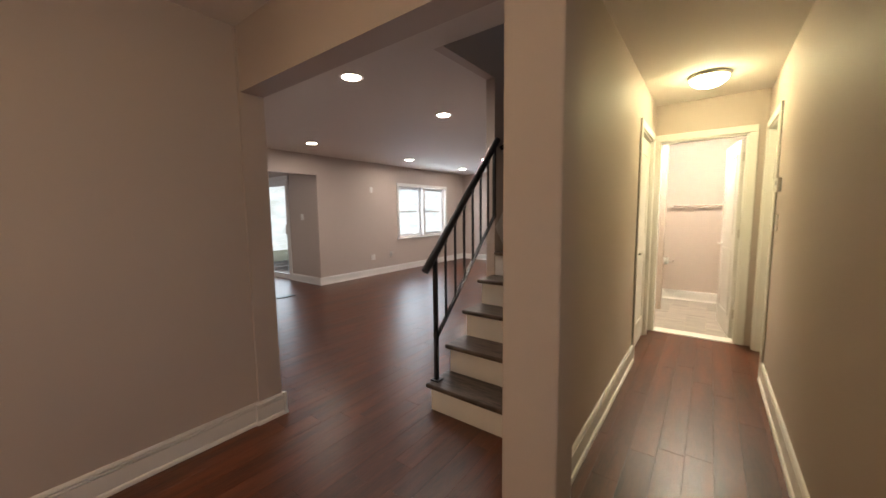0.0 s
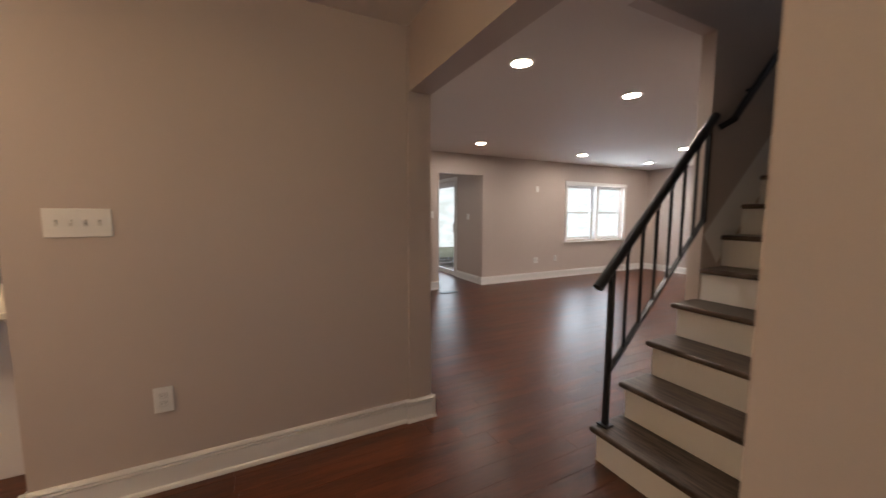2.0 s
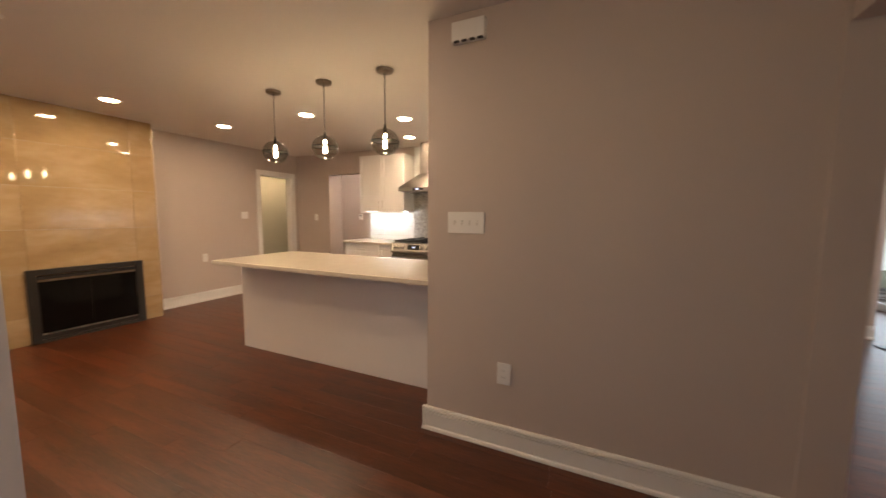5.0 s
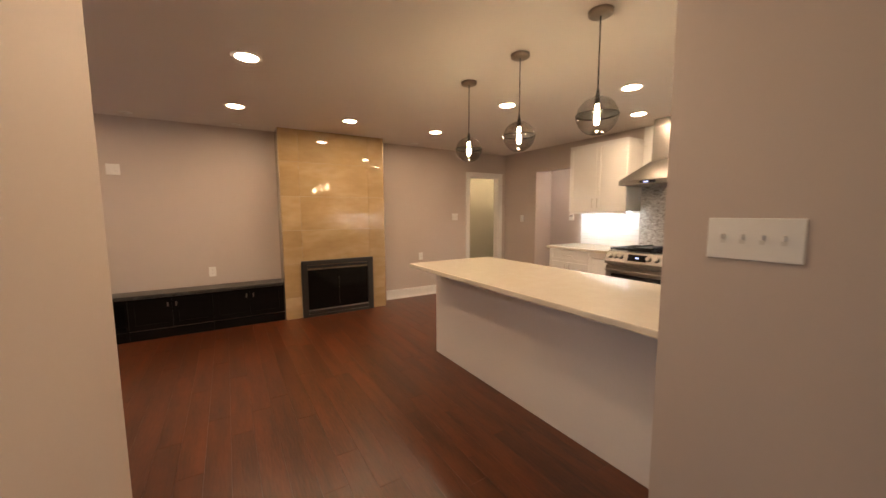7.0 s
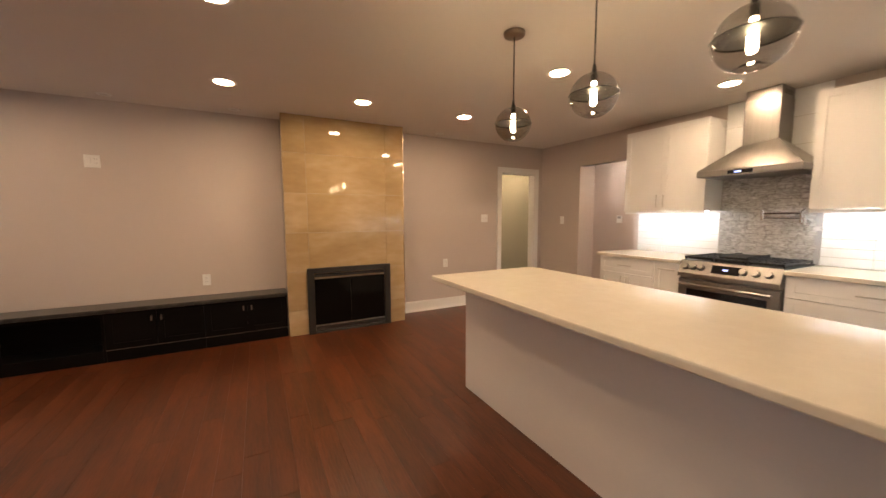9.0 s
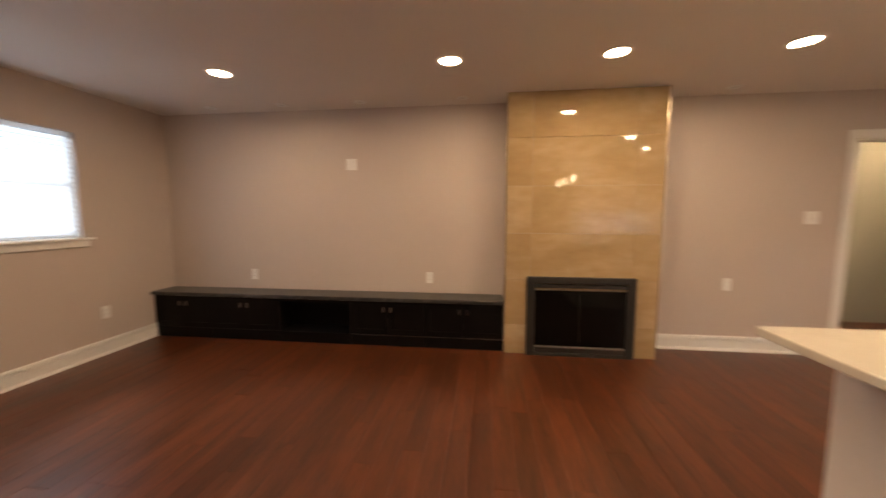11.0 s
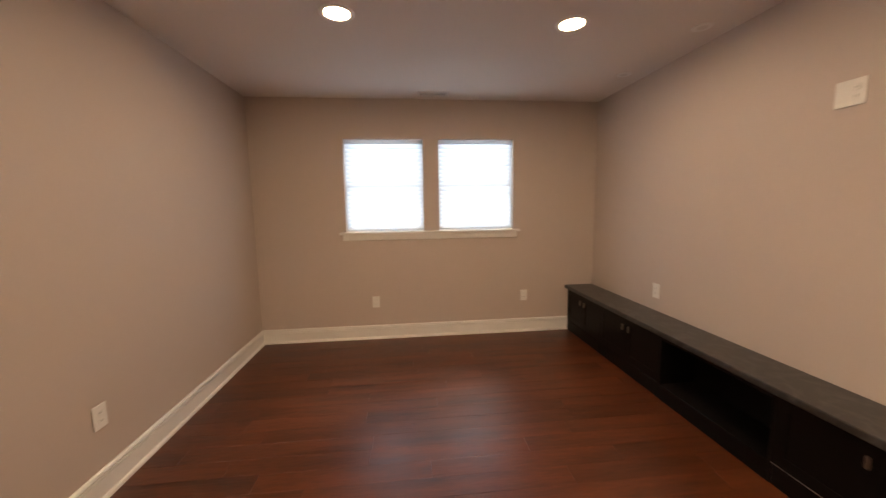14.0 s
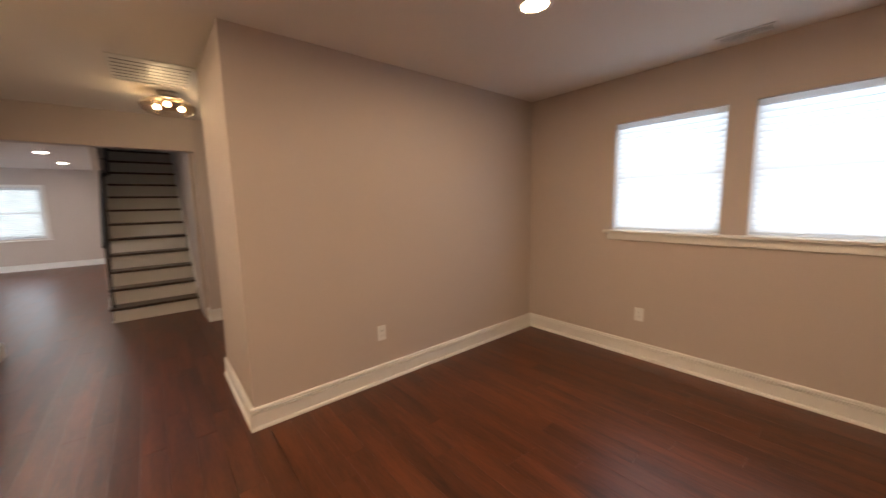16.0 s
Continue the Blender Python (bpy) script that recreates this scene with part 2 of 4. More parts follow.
def tube(r, length, sides=16, r2=None, m=Matrix(), bevel=0.0):
    """A rod along z from its foot."""
    bm = bmesh.new()
    bmesh.ops.create_cone(bm, cap_ends=True, segments=sides, radius1=r, radius2=r if r2 is None else r2, depth=length, matrix=m @ Matrix.Translation((0, 0, length / 2)))
    if bevel:
        rims = [e for e in bm.edges if len(e.link_faces) == 2 and any(len(f.verts) > 4 for f in e.link_faces)]
        bmesh.ops.bevel(bm, geom=rims, offset=bevel, segments=2, affect="EDGES")
    return bm


def rod(a, b, r, sides=12):
    a, b = Vector(a), Vector(b)
    q = (b - a).to_track_quat("Z", "Y").to_matrix().to_4x4()
    return tube(r, (b - a).length, sides, m=Matrix.Translation(a) @ q)


def bar(a, b, w, h):
    """A square bar from a to b."""
    a, b = Vector(a), Vector(b)
    q = (b - a).to_track_quat("Z", "Y").to_matrix().to_4x4()
    bm = bmesh.new()
    ln = (b - a).length
    bmesh.ops.create_cube(bm, size=1, matrix=Matrix.Translation(a) @ q @ Matrix.Translation((0, 0, ln / 2)) @ Matrix.Diagonal((w, h, ln, 1)))
    bmesh.ops.bevel(bm, geom=list(bm.edges), offset=min(w, h) * 0.12, segments=1, affect="EDGES")
    return bm


def lathe(profile, sides=32):
    """A body turned from (radius, height) pairs."""
    bm = bmesh.new()
    rings = []
    for r, z in profile:
        rings.append([bm.verts.new((r * math.cos(2 * math.pi * k / sides), r * math.sin(2 * math.pi * k / sides), z)) for k in range(sides)])
    for p, q in zip(rings, rings[1:]):
        for k in range(sides):
            bm.faces.new((p[k], p[(k + 1) % sides], q[(k + 1) % sides], q[k]))
    for ring in (rings[0], rings[-1]):
        if (ring[0].co.xy).length > 1e-4:
            bm.faces.new(ring)
    bmesh.ops.remove_doubles(bm, verts=bm.verts, dist=1e-5)
    bmesh.ops.recalc_face_normals(bm, faces=bm.faces)
    return bm


def structure(name, bm, mat, label, category):
    return tagged(part(name, bm, mat), label, category, kind="structure")


CEILING, T = 2.44, 0.12
LOW = -0.03


# ---- walls ----
def wall_x(name, x0, x1, y0, y1, openings=(), top=CEILING, label="", mat=None):
    """A wall that runs along y, with openings (y0, y1, z0, z1)."""
    bm, at = bmesh.new(), y0
    for a, b, lo, hi in sorted(openings):
        add_box(bm, x0, x1, at, a, LOW, top)
        if lo > 0:
            add_box(bm, x0, x1, a, b, LOW, lo)
        if hi < top:
            add_box(bm, x0, x1, a, b, hi, top)
        at = b
    add_box(bm, x0, x1, at, y1, LOW, top)
    return structure(name, bm, mat or PAINT, label or "greige painted plaster wall", "wall")


def wall_y(name, y0, y1, x0, x1, openings=(), top=CEILING, label="", mat=None):
    """A wall that runs along x, with openings (x0, x1, z0, z1)."""
    bm, at = bmesh.new(), x0
    for a, b, lo, hi in sorted(openings):
        add_box(bm, at, a, y0, y1, LOW, top)
        if lo > 0:
            add_box(bm, a, b, y0, y1, LOW, lo)
        if hi < top:
            add_box(bm, a, b, y0, y1, hi, top)
        at = b
    add_box(bm, at, x1, y0, y1, LOW, top)
    return structure(name, bm, mat or PAINT, label or "greige painted plaster wall", "wall")


BACK, EAST, KITCH, WEST, NORTH = -4.20, 3.00, -4.77, -5.09, 9.85
WIN_A, WIN_B = (-2.353, -1.56, 1.13, 2.055), (-3.292, -2.507, 1.13, 2.055)
wall_y("wall_fireplace", BACK - T, BACK, KITCH - T, EAST + 0.16, [(-4.61, -3.935, 0, 2.015)])
wall_x("wall_windows", EAST, EAST + 0.16, BACK, -0.55, [WIN_A, WIN_B])
wall_y("wall_closet_south", -0.67, -0.55, 0.155, EAST)
wall_x("wall_closet_end", 0.155, 0.275, -0.55, 0.32)
wall_y("wall_foyer_south", 0.20, 0.32, 0.275, 1.29)
wall_x("wall_switches", -1.62, -1.50, 0.35, 2.10)
wall_x("wall_kitchen", KITCH - T, KITCH, BACK, 1.0, [(-3.41, -2.53, 0, 2.06)])
wall_y("wall_kitchen_north", 1.0, 1.12, KITCH - T, -1.62)
wall_y("wall_living_south", 2.14, 2.26, WEST, -1.62)
wall_x("wall_living_west", WEST - T, WEST, 1.0, NORTH, [(4.08, 5.0, 0, 2.075), (7.17, 8.98, 0.79, 1.985)])
wall_y("wall_living_north", NORTH, NORTH + T, WEST - T, 0.3, [(-3.10, -2.20, 0.76, 1.98)])
wall_x("wall_stair_side", -0.77, -0.69, 3.77, NORTH, label="painted wall beside the upper stair flight")
wall_x("wall_hall_west", 0.205, 0.27, 2.27, 5.58, [(4.62, 5.36, 0, 2.05)])
wall_x("wall_hall_east", 1.17, 1.29, 0.32, 5.58, [(0.45, 1.40, 0, 2.06), (4.79, 5.46, 0, 2.06)])
wall_y("wall_hall_end", 5.58, 5.70, -0.4, 2.2, [(0.315, 1.035, 0, 2.06)])
# bathroom
wall_y("wall_bath_north", 7.40, 7.52, -0.4, 2.2, label="pale bathroom wall")
wall_x("wall_bath_west", -0.52, -0.4, 5.58, 7.52, label="pale bathroom wall")
wall_x("wall_bath_east", 2.2, 2.32, 5.58, 7.52, label="pale bathroom wall")
# room behind the hall's side door
wall_x("wall_side_room", 2.6, 2.72, 4.2, 5.60, label="plain wall of the side room")
wall_y("wall_side_room_south", 4.08, 4.2, 1.29, 2.72, label="plain wall of the side room")
# room behind the doorway beside the fireplace
wall_y("wall_passage_back", -5.52, -5.40, -6.5, -3.0, label="grey-green passage wall", mat=GREENISH)
wall_x("wall_passage_west", -6.5, -6.38, -5.40, BACK - T, label="grey-green passage wall", mat=GREENISH)
wall_x("wall_passage_east", -3.12, -3.0, -5.40, BACK - T, label="grey-green passage wall", mat=GREENISH)
# recess beyond the kitchen opening
wall_x("wall_recess_back", -6.02, -5.9, -4.2, -1.9, label="pale wall of the recess beyond the kitchen")
wall_y("wall_recess_south", -4.2, -4.08, -5.9, KITCH - T, label="pale wall of the recess beyond the kitchen")
wall_y("wall_recess_north", -1.9, -1.78, -6.02, KITCH - T, label="pale wall of the recess beyond the kitchen")
# sunroom beyond the living room
wall_y("wall_sunroom_north", 5.0, 5.12, -9.3, WEST - T, [(-8.35, -6.15, 0, 2.06)])
wall_x("wall_sunroom_west", -9.3, -9.18, 1.0, 5.0)
wall_y("wall_sunroom_south", 0.88, 1.0, -9.3, WEST)

# header beam over the wide opening, its pilaster and the pillar at the hall
structure("wall_header", boxes((-1.50, 0.247, 2.11, 2.25, 2.07, CEILING)), PAINT, "painted drywall header over the wide opening", "header")
structure("wall_pilaster", boxes((-1.62, -1.485, 2.10, 2.25, LOW, CEILING)), PAINT, "shallow painted pilaster at the wide opening", "pilaster")
structure("wall_pillar", boxes((0.247, 0.437, 2.11, 2.27, LOW, CEILING), bevel=0.006, segs=2), PAINT, "painted drywall pillar between stair and hall", "pillar")

# stair shaft above the ceiling
structure("wall_stair_shaft", boxes((-0.77, 0.30, 2.98, 3.06, CEILING + 0.12, 5.0), (-0.77, -0.69, 3.06, 6.6, CEILING, 5.0), (0.205, 0.27, 3.06, 6.6, CEILING, 5.0), (-0.77, 0.30, 6.6, 6.7, 0, 5.0)), PAINT, "painted walls of the dim stair shaft", "wall")
structure("ceiling_stair_shaft", boxes((-0.8, 0.35, 2.9, 6.75, 5.0, 5.1)), CEIL, "white ceiling over the stair shaft", "ceiling")

# ceilings
structure("ceiling", boxes((-6.55, 3.2, -5.6, 2.26, CEILING, CEILING + 0.12), (0.27, 2.8, 2.26, 7.6, CEILING, CEILING + 0.12), (-0.6, 0.27, 6.7, 7.6, CEILING, CEILING + 0.12)), CEIL, "flat white painted ceiling", "ceiling")
structure("ceiling_living", boxes((-9.4, -0.77, 2.26, 10.0, CEILING, CEILING + 0.12), (-0.77, 0.27, 2.26, 3.06, CEILING, CEILING + 0.12), (-9.4, -6.55, 0.8, 2.26, CEILING, CEILING + 0.12)), CEIL, "flat white painted ceiling of the living room", "ceiling")

# sub floor
FLOOR = structure("floor", boxes((-9.4, 3.2, -5.6, 10.0, -0.35, -0.013)), SUB, "dark hand-scraped hardwood plank floor", "floor")

# ---- baseboards ----
BASE_PROFILE = [(0, 0), (0.027, 0), (0.027, 0.008), (0.023, 0.018), (0.014, 0.023), (0.014, 0.106), (0.006, 0.107), (0.006, 0.1115), (0.017, 0.1125), (0.017, 0.123), (0.006, 0.124), (0.006, 0.1285), (0.016, 0.1295), (0.014, 0.138), (0.007, 0.146), (0, 0.146)]


def baseboard(a, b, label="white stepped baseboard with shoe moulding"):
    """Moulding along the floor from a to b, on the left of that way."""
    a, b = Vector((*a, 0)), Vector((*b, 0))
    way = (b - a).normalized()
    out = Vector((-way.y, way.x, 0))
    bm = bmesh.new()
    ends = []
    for p in (a, b):
        ends.append([bm.verts.new(p + out * (0.002 + d) + Vector((0, 0, z))) for d, z in BASE_PROFILE])
    n = len(BASE_PROFILE)
    for k in range(n):
        bm.faces.new((ends[0][k], ends[0][(k + 1) % n], ends[1][(k + 1) % n], ends[1][k]))
    bm.faces.new(ends[0])
    bm.faces.new(ends[1][::-1])
    bmesh.ops.recalc_face_normals(bm, faces=bm.faces)
    return structure("baseboard", bm, TRIM, label, "baseboard")


for a, b in [
    ((3.0, -3.93), (3.0, -0.67)), ((3.0, -0.67), (0.129, -0.67)), ((0.155, -0.696), (0.155, 0.346)), ((0.155, 0.32), (1.17, 0.32)),
    ((-1.50, 2.10), (-1.50, 0.324)), ((-1.476, 0.35), (-1.62, 0.35)), ((-1.485, 2.276), (-1.485, 2.074)), ((-1.62, 2.25), (-1.459, 2.25)),
    ((-3.84, -4.2), (-2.19, -4.2)), ((-4.77, -3.41), (-4.77, -4.2)),
    ((0.463, 2.11), (0.221, 2.11)), ((0.247, 2.084), (0.247, 2.27)), ((0.437, 2.27), (0.437, 2.084)),
    ((0.27, 4.545), (0.27, 2.27)), ((1.17, 1.475), (1.17, 4.715)),
    ((-5.09, 4.08), (-5.09, 2.26)), ((-5.09, 9.85), (-5.09, 4.974)), ((-5.21, 4.974), (-5.09, 4.974)), ((0.2, 9.85), (-5.09, 9.85)), ((-5.09, 2.26), (-1.62, 2.26)),
    ((-5.21, 5.0), (-6.08, 5.0)), ((-8.42, 5.0), (-9.18, 5.0)), ((-0.77, 3.80), (-0.77, 9.85)),
    ((2.2, 7.40), (-0.4, 7.40)),
]:
    baseboard(a, b)


# ---- doors and casings ----
def casing(name, axis, at, side, a, b, top, width=0.07, label="white moulded door casing"):
    """Flat moulding round an opening in a wall; axis is the one that the wall runs along, side the way it faces."""
    root = thing(name, (0, 0, 0), label, "door casing", kind="structure")
    d0, d1 = (at + 0.001 * side, at + 0.018 * side)
    for nm, lo, hi, z0, z1 in (("casing_leg", a - width, a, 0, top), ("casing_leg", b, b + width, 0, top), ("casing_head", a - width, b + width, top, top + width)):
        lo_d, hi_d = min(d0, d1), max(d0, d1)
        dims = (lo, hi, lo_d, hi_d, z0, z1) if axis == "x" else (lo_d, hi_d, lo, hi, z0, z1)
        part(nm, boxes(dims, bevel=0.005), TRIM, root)
    return root


def jambs(axis, lo, hi, a, b, top):
    """Lining of an opening through a wall from lo to hi."""
    t = 0.012
    rows = [(a, a + t, 0, top), (b - t, b, 0, top), (a + t, b - t, top - t, top)]
    bm = bmesh.new()
    for p, q, z0, z1 in rows:
        add_box(bm, *((p, q, lo - 0.002, hi + 0.002, z0, z1) if axis == "x" else (lo - 0.002, hi + 0.002, p, q, z0, z1)))
    return structure("door_jamb", bm, TRIM, "white door jamb lining", "door jamb")


casing("trim_hall_end", "x", 5.58, -1, 0.315, 1.035, 2.06)
jambs("x", 5.58, 5.70, 0.315, 1.035, 2.06)
casing("trim_hall_west", "y", 0.27, 1, 4.62, 5.36, 2.05)
jambs("y", 0.205, 0.27, 4.62, 5.36, 2.05)
casing("trim_hall_east", "y", 1.17, -1, 4.79, 5.46, 2.06)
jambs("y", 1.17, 1.29, 4.79, 5.46, 2.06)
casing("trim_passage", "x", BACK, 1, -4.61, -3.935, 2.015, 0.08)
jambs("x", BACK - T, BACK, -4.61, -3.935, 2.015)
casing("trim_slider", "x", 5.0, -1, -8.35, -6.15, 2.06, 0.08)


def door_leaf(name, w, h, m, label, handle_z=0.95, hinge_end=True, knob="lever"):
    """A six-part moulded door leaf; local x from its hinge, y its thickness."""
    root = thing(name, (0, 0, 0), label, "door", kind="structure")
    root.matrix_world = m
    part("leaf", boxes((0, w, -0.018, 0.018, 0.01, h), bevel=0.002), DOORW, root)
    for x0, x1, z0, z1 in ((0.11, w - 0.11, 0.22, 0.92), (0.11, w - 0.11, 1.08, h - 0.13)):
        for s in (-1, 1):
            y0, y1 = sorted((s * 0.0175, s * 0.024))
            bm = boxes((x0, x1, y0, y1, z0, z0 + 0.025), (x0, x1, y0, y1, z1 - 0.025, z1), (x0, x0 + 0.025, y0, y1, z0 + 0.025, z1 - 0.025), (x1 - 0.025, x1, y0, y1, z0 + 0.025, z1 - 0.025))
            part("panel_moulding", bm, DOORW, root)
    for s in (-1, 1):
        h0 = part("door_handle", rod((w - 0.07, s * 0.018, handle_z), (w - 0.07, s * 0.06, handle_z), 0.011), NICKEL, root, "brushed nickel lever handle")
        part("lever", rod((w - 0.07, s * 0.055, handle_z), (w - 0.18, s * 0.055, handle_z), 0.008), NICKEL, h0)
        part("rose", rod((w - 0.07, s * 0.018, handle_z), (w - 0.07, s * 0.026, handle_z), 0.028, 20), NICKEL, h0)
    for z in (0.22, 1.05, h - 0.22):
        part("hinge", boxes((-0.012, 0.02, -0.026, 0.0, z, z + 0.09), bevel=0.002), NICKEL, root, "nickel hinge")
    return root


door_leaf("door_bathroom", 0.70, 2.03, pose(1.006, 5.715, 0, 0, 0, 97.5), "open white moulded bathroom door with nickel hardware")
door_leaf("door_hall_closet", 0.71, 2.02, pose(0.232, 5.345, 0, 0, 0, -90), "closed white moulded hall door with nickel lever")
door_leaf("door_side_room", 0.64, 2.03, pose(1.26, 5.445, 0, 0, 0, -90), "closed white moulded side room door")
# Unseen front door, added so that daylight reaches the foyer.
casing("trim_front_door", "y", 1.17, -1, 0.45, 1.40, 2.06)
fd = thing("door_front", (1.23, 0.925, 0), "unseen white glazed door added to let daylight into the foyer", "door", kind="structure")
part("leaf", boxes((-0.02, 0.02, -0.47, 0.47, 0.0, 0.78), (-0.02, 0.02, -0.47, 0.47, 1.92, 2.055), (-0.02, 0.02, -0.47, -0.32, 0.78, 1.92), (-0.02, 0.02, 0.32, 0.47, 0.78, 1.92)), DOORW, fd)
part("pane", boxes((-0.004, 0.004, -0.32, 0.32, 0.78, 1.92)), CLEAR, fd).visible_shadow = False
part("door_handle", rod((-0.02, -0.41, 0.98), (-0.07, -0.41, 0.98), 0.022, 16), NICKEL, fd)
structure("threshold", boxes((0.328, 1.022, 5.56, 5.71, -0.01, 0.012), bevel=0.004), TRIM, "white marble bathroom threshold", "threshold")


# ---- windows ----
def sash_window(name, axis, inner, outer, a, b, z0, z1, label, f=0.035, r=0.03):
    """A double-hung window in the depth from inner to outer of its wall."""
    root = thing(name, (0, 0, 0), label, "window", kind="structure")
    s = 1 if outer > inner else -1

    def dims(p, q, d, e, lo, hi):
        d, e = sorted((inner + s * d, inner + s * e))
        return (p, q, d, e, lo, hi) if axis == "x" else (d, e, p, q, lo, hi)
    mid = (z0 + z1) / 2
    fr = part("window_frame", boxes(dims(a, a + f, 0.08, 0.118, z0, z1), dims(b - f, b, 0.08, 0.118, z0, z1), dims(a + f, b - f, 0.08, 0.118, z0, z0 + f), dims(a + f, b - f, 0.08, 0.118, z1 - f, z1)), VINYL, root)
    for lo, hi, d in ((z0 + f, mid + 0.02, 0.085), (mid - 0.02, z1 - f, 0.102)):
        part("sash", boxes(dims(a + f, a + f + r, d, d + 0.015, lo, hi), dims(b - f - r, b - f, d, d + 0.015, lo, hi), dims(a + f + r, b - f - r, d, d + 0.015, lo, lo + r), dims(a + f + r, b - f - r, d, d + 0.015, hi - r, hi)), VINYL, root)
        pane = part("pane", boxes(dims(a + f + r, b - f - r, d + 0.005, d + 0.009, lo + r, hi - r)), CLEAR, root)
        pane.visible_shadow = False
    return root


def slat_blind(name, axis, at, a, b, z0, z1, label, tilt=61):
    """A closed white slatted blind with head rail and bottom rail."""
    root = thing(name, (0, 0, 0), label, "window blind", "window blinds")
    w, pitch = 0.05, 0.043

    def place(d, z, t=0.0):
        if axis == "y":
            return Matrix.Translation((at, (a + b) / 2, z)) @ pose(0, 0, 0, 0, t, 0) @ pose(0, 0, 0, 0, 0, 90)
        return Matrix.Translation(((a + b) / 2, at, z)) @ pose(0, 0, 0, t, 0, 0)
    ln = b - a - 0.012
    slat_mesh = bpy.data.meshes.new("slat")
    bm = bmesh.new()
    rows = []
    for k in range(5):
        u = (k / 4 - 0.5) * w
        rows.append([bm.verts.new((sx * ln / 2, u, 0.003 * (1 - (2 * u / w) ** 2))) for sx in (-1, 1)])
    for p, q in zip(rows, rows[1:]):
        bm.faces.new((p[0], p[1], q[1], q[0]))
    bm.to_mesh(slat_mesh)
    bm.free()
    slat_mesh.materials.append(BLIND)
    z = z0 + 0.04
    while z < z1 - 0.05:
        ob = new("slat", slat_mesh)
        ob.parent = root
        ob.matrix_basis = place(0, z, tilt if axis == "x" else -tilt)
        z += pitch
    for nm, zc, hh in (("head_rail", z1 - 0.022, 0.04), ("bottom_rail", z0 + 0.014, 0.022)):
        bm = boxes((-ln / 2, ln / 2, -0.022, 0.022, -hh / 2, hh / 2), bevel=0.003)
        o = part(nm, bm, BLIND, root)
        o.matrix_basis = place(0, zc)
    for u in (-0.3, 0.3):
        o = part("ladder_cord", boxes((-0.001, 0.001, -0.026, -0.0245, 0, z1 - z0 - 0.05)), BLIND, root)
        o.matrix_basis = (Matrix.Translation((at, (a + b) / 2 + u * ln, z0 + 0.02)) @ pose(0, 0, 0, 0, 0, 90)) if axis == "y" else Matrix.Translation(((a + b) / 2 + u * ln, at, z0 + 0.02))
    return root


for i, (a, b, z0, z1) in enumerate((WIN_A, WIN_B)):
    sash_window("window_%d" % (i + 1), "y", EAST, EAST + 0.16, a, b, z0, z1, "white double-hung window behind a closed blind", 0.016, 0.018)
    slat_blind("window_blind", "y", EAST + 0.045, a, b, z0 + 0.003, z1, "closed white slatted blind glowing with daylight")
sill = thing("window_sill", (EAST, -2.43, 1.1), "long white painted window stool and apron", "window sill", kind="structure")
part("stool", boxes((-0.045, -0.001, -0.935, 0.935, 0.005, 0.03), bevel=0.006, segs=2), TRIM, sill)
part("apron", boxes((-0.018, -0.001, -0.905, 0.905, -0.055, 0.004), bevel=0.004), TRIM, sill)
for a, b, z0, z1 in (WIN_A, WIN_B):
    structure("window_stool", boxes((EAST - 0.001, EAST + 0.08, a + 0.001, b - 0.001, z0 - 0.02, z0 + 0.003)), TRIM, "white painted window stool board", "window sill")

for k, (a, b) in enumerate(((7.17, 8.035), (8.115, 8.98))):
    sash_window("window_%d" % (k + 3), "y", WEST, WEST - T, a, b, 0.79, 1.985, "white double-hung living room window")
structure("window_mullion", boxes((WEST - 0.118, WEST - 0.004, 8.035, 8.115, 0.79, 1.985)), TRIM, "white mullion between paired windows", "window mullion")
wt = thing("window_trim", (WEST, 8.075, 0.79), "white casing round paired windows", "window casing", kind="structure")
part("casing_leg", boxes((0.001, 0.02, -0.98, -0.905, -0.02, 1.195), bevel=0.004), TRIM, wt)
part("casing_leg", boxes((0.001, 0.02, 0.905, 0.98, -0.02, 1.195), bevel=0.004), TRIM, wt)
part("casing_head", boxes((0.001, 0.022, -0.98, 0.98, 1.195, 1.27), bevel=0.004), TRIM, wt)
part("stool", boxes((0.001, 0.05, -1.0, 1.0, -0.045, -0.02), bevel=0.005), TRIM, wt)
part("casing_mullion", boxes((0.001, 0.02, -0.04, 0.04, -0.02, 1.195), bevel=0.004), TRIM, wt)

sash_window("window_5", "x", NORTH, NORTH + T, -3.10, -2.20, 0.76, 1.98, "white double-hung window in the far living room wall")
slat_blind("window_blind", "x", NORTH + 0.04, -3.10, -2.20, 0.76, 1.98, "white slatted blind in the far living room window", 20)
wt = thing("window_trim", (-2.65, NORTH, 0.76), "white casing round the far window", "window casing", kind="structure")
for x0, x1, z0, z1, nm in ((-0.52, -0.45, -0.02, 1.22, "casing_leg"), (0.45, 0.52, -0.02, 1.22, "casing_leg"), (-0.52, 0.52, 1.22, 1.29, "casing_head"), (-0.54, 0.54, -0.045, -0.02, "stool")):
    part(nm, boxes((x0, x1, -0.025 if nm != "stool" else -0.05, -0.001, z0, z1), bevel=0.004), TRIM, wt)

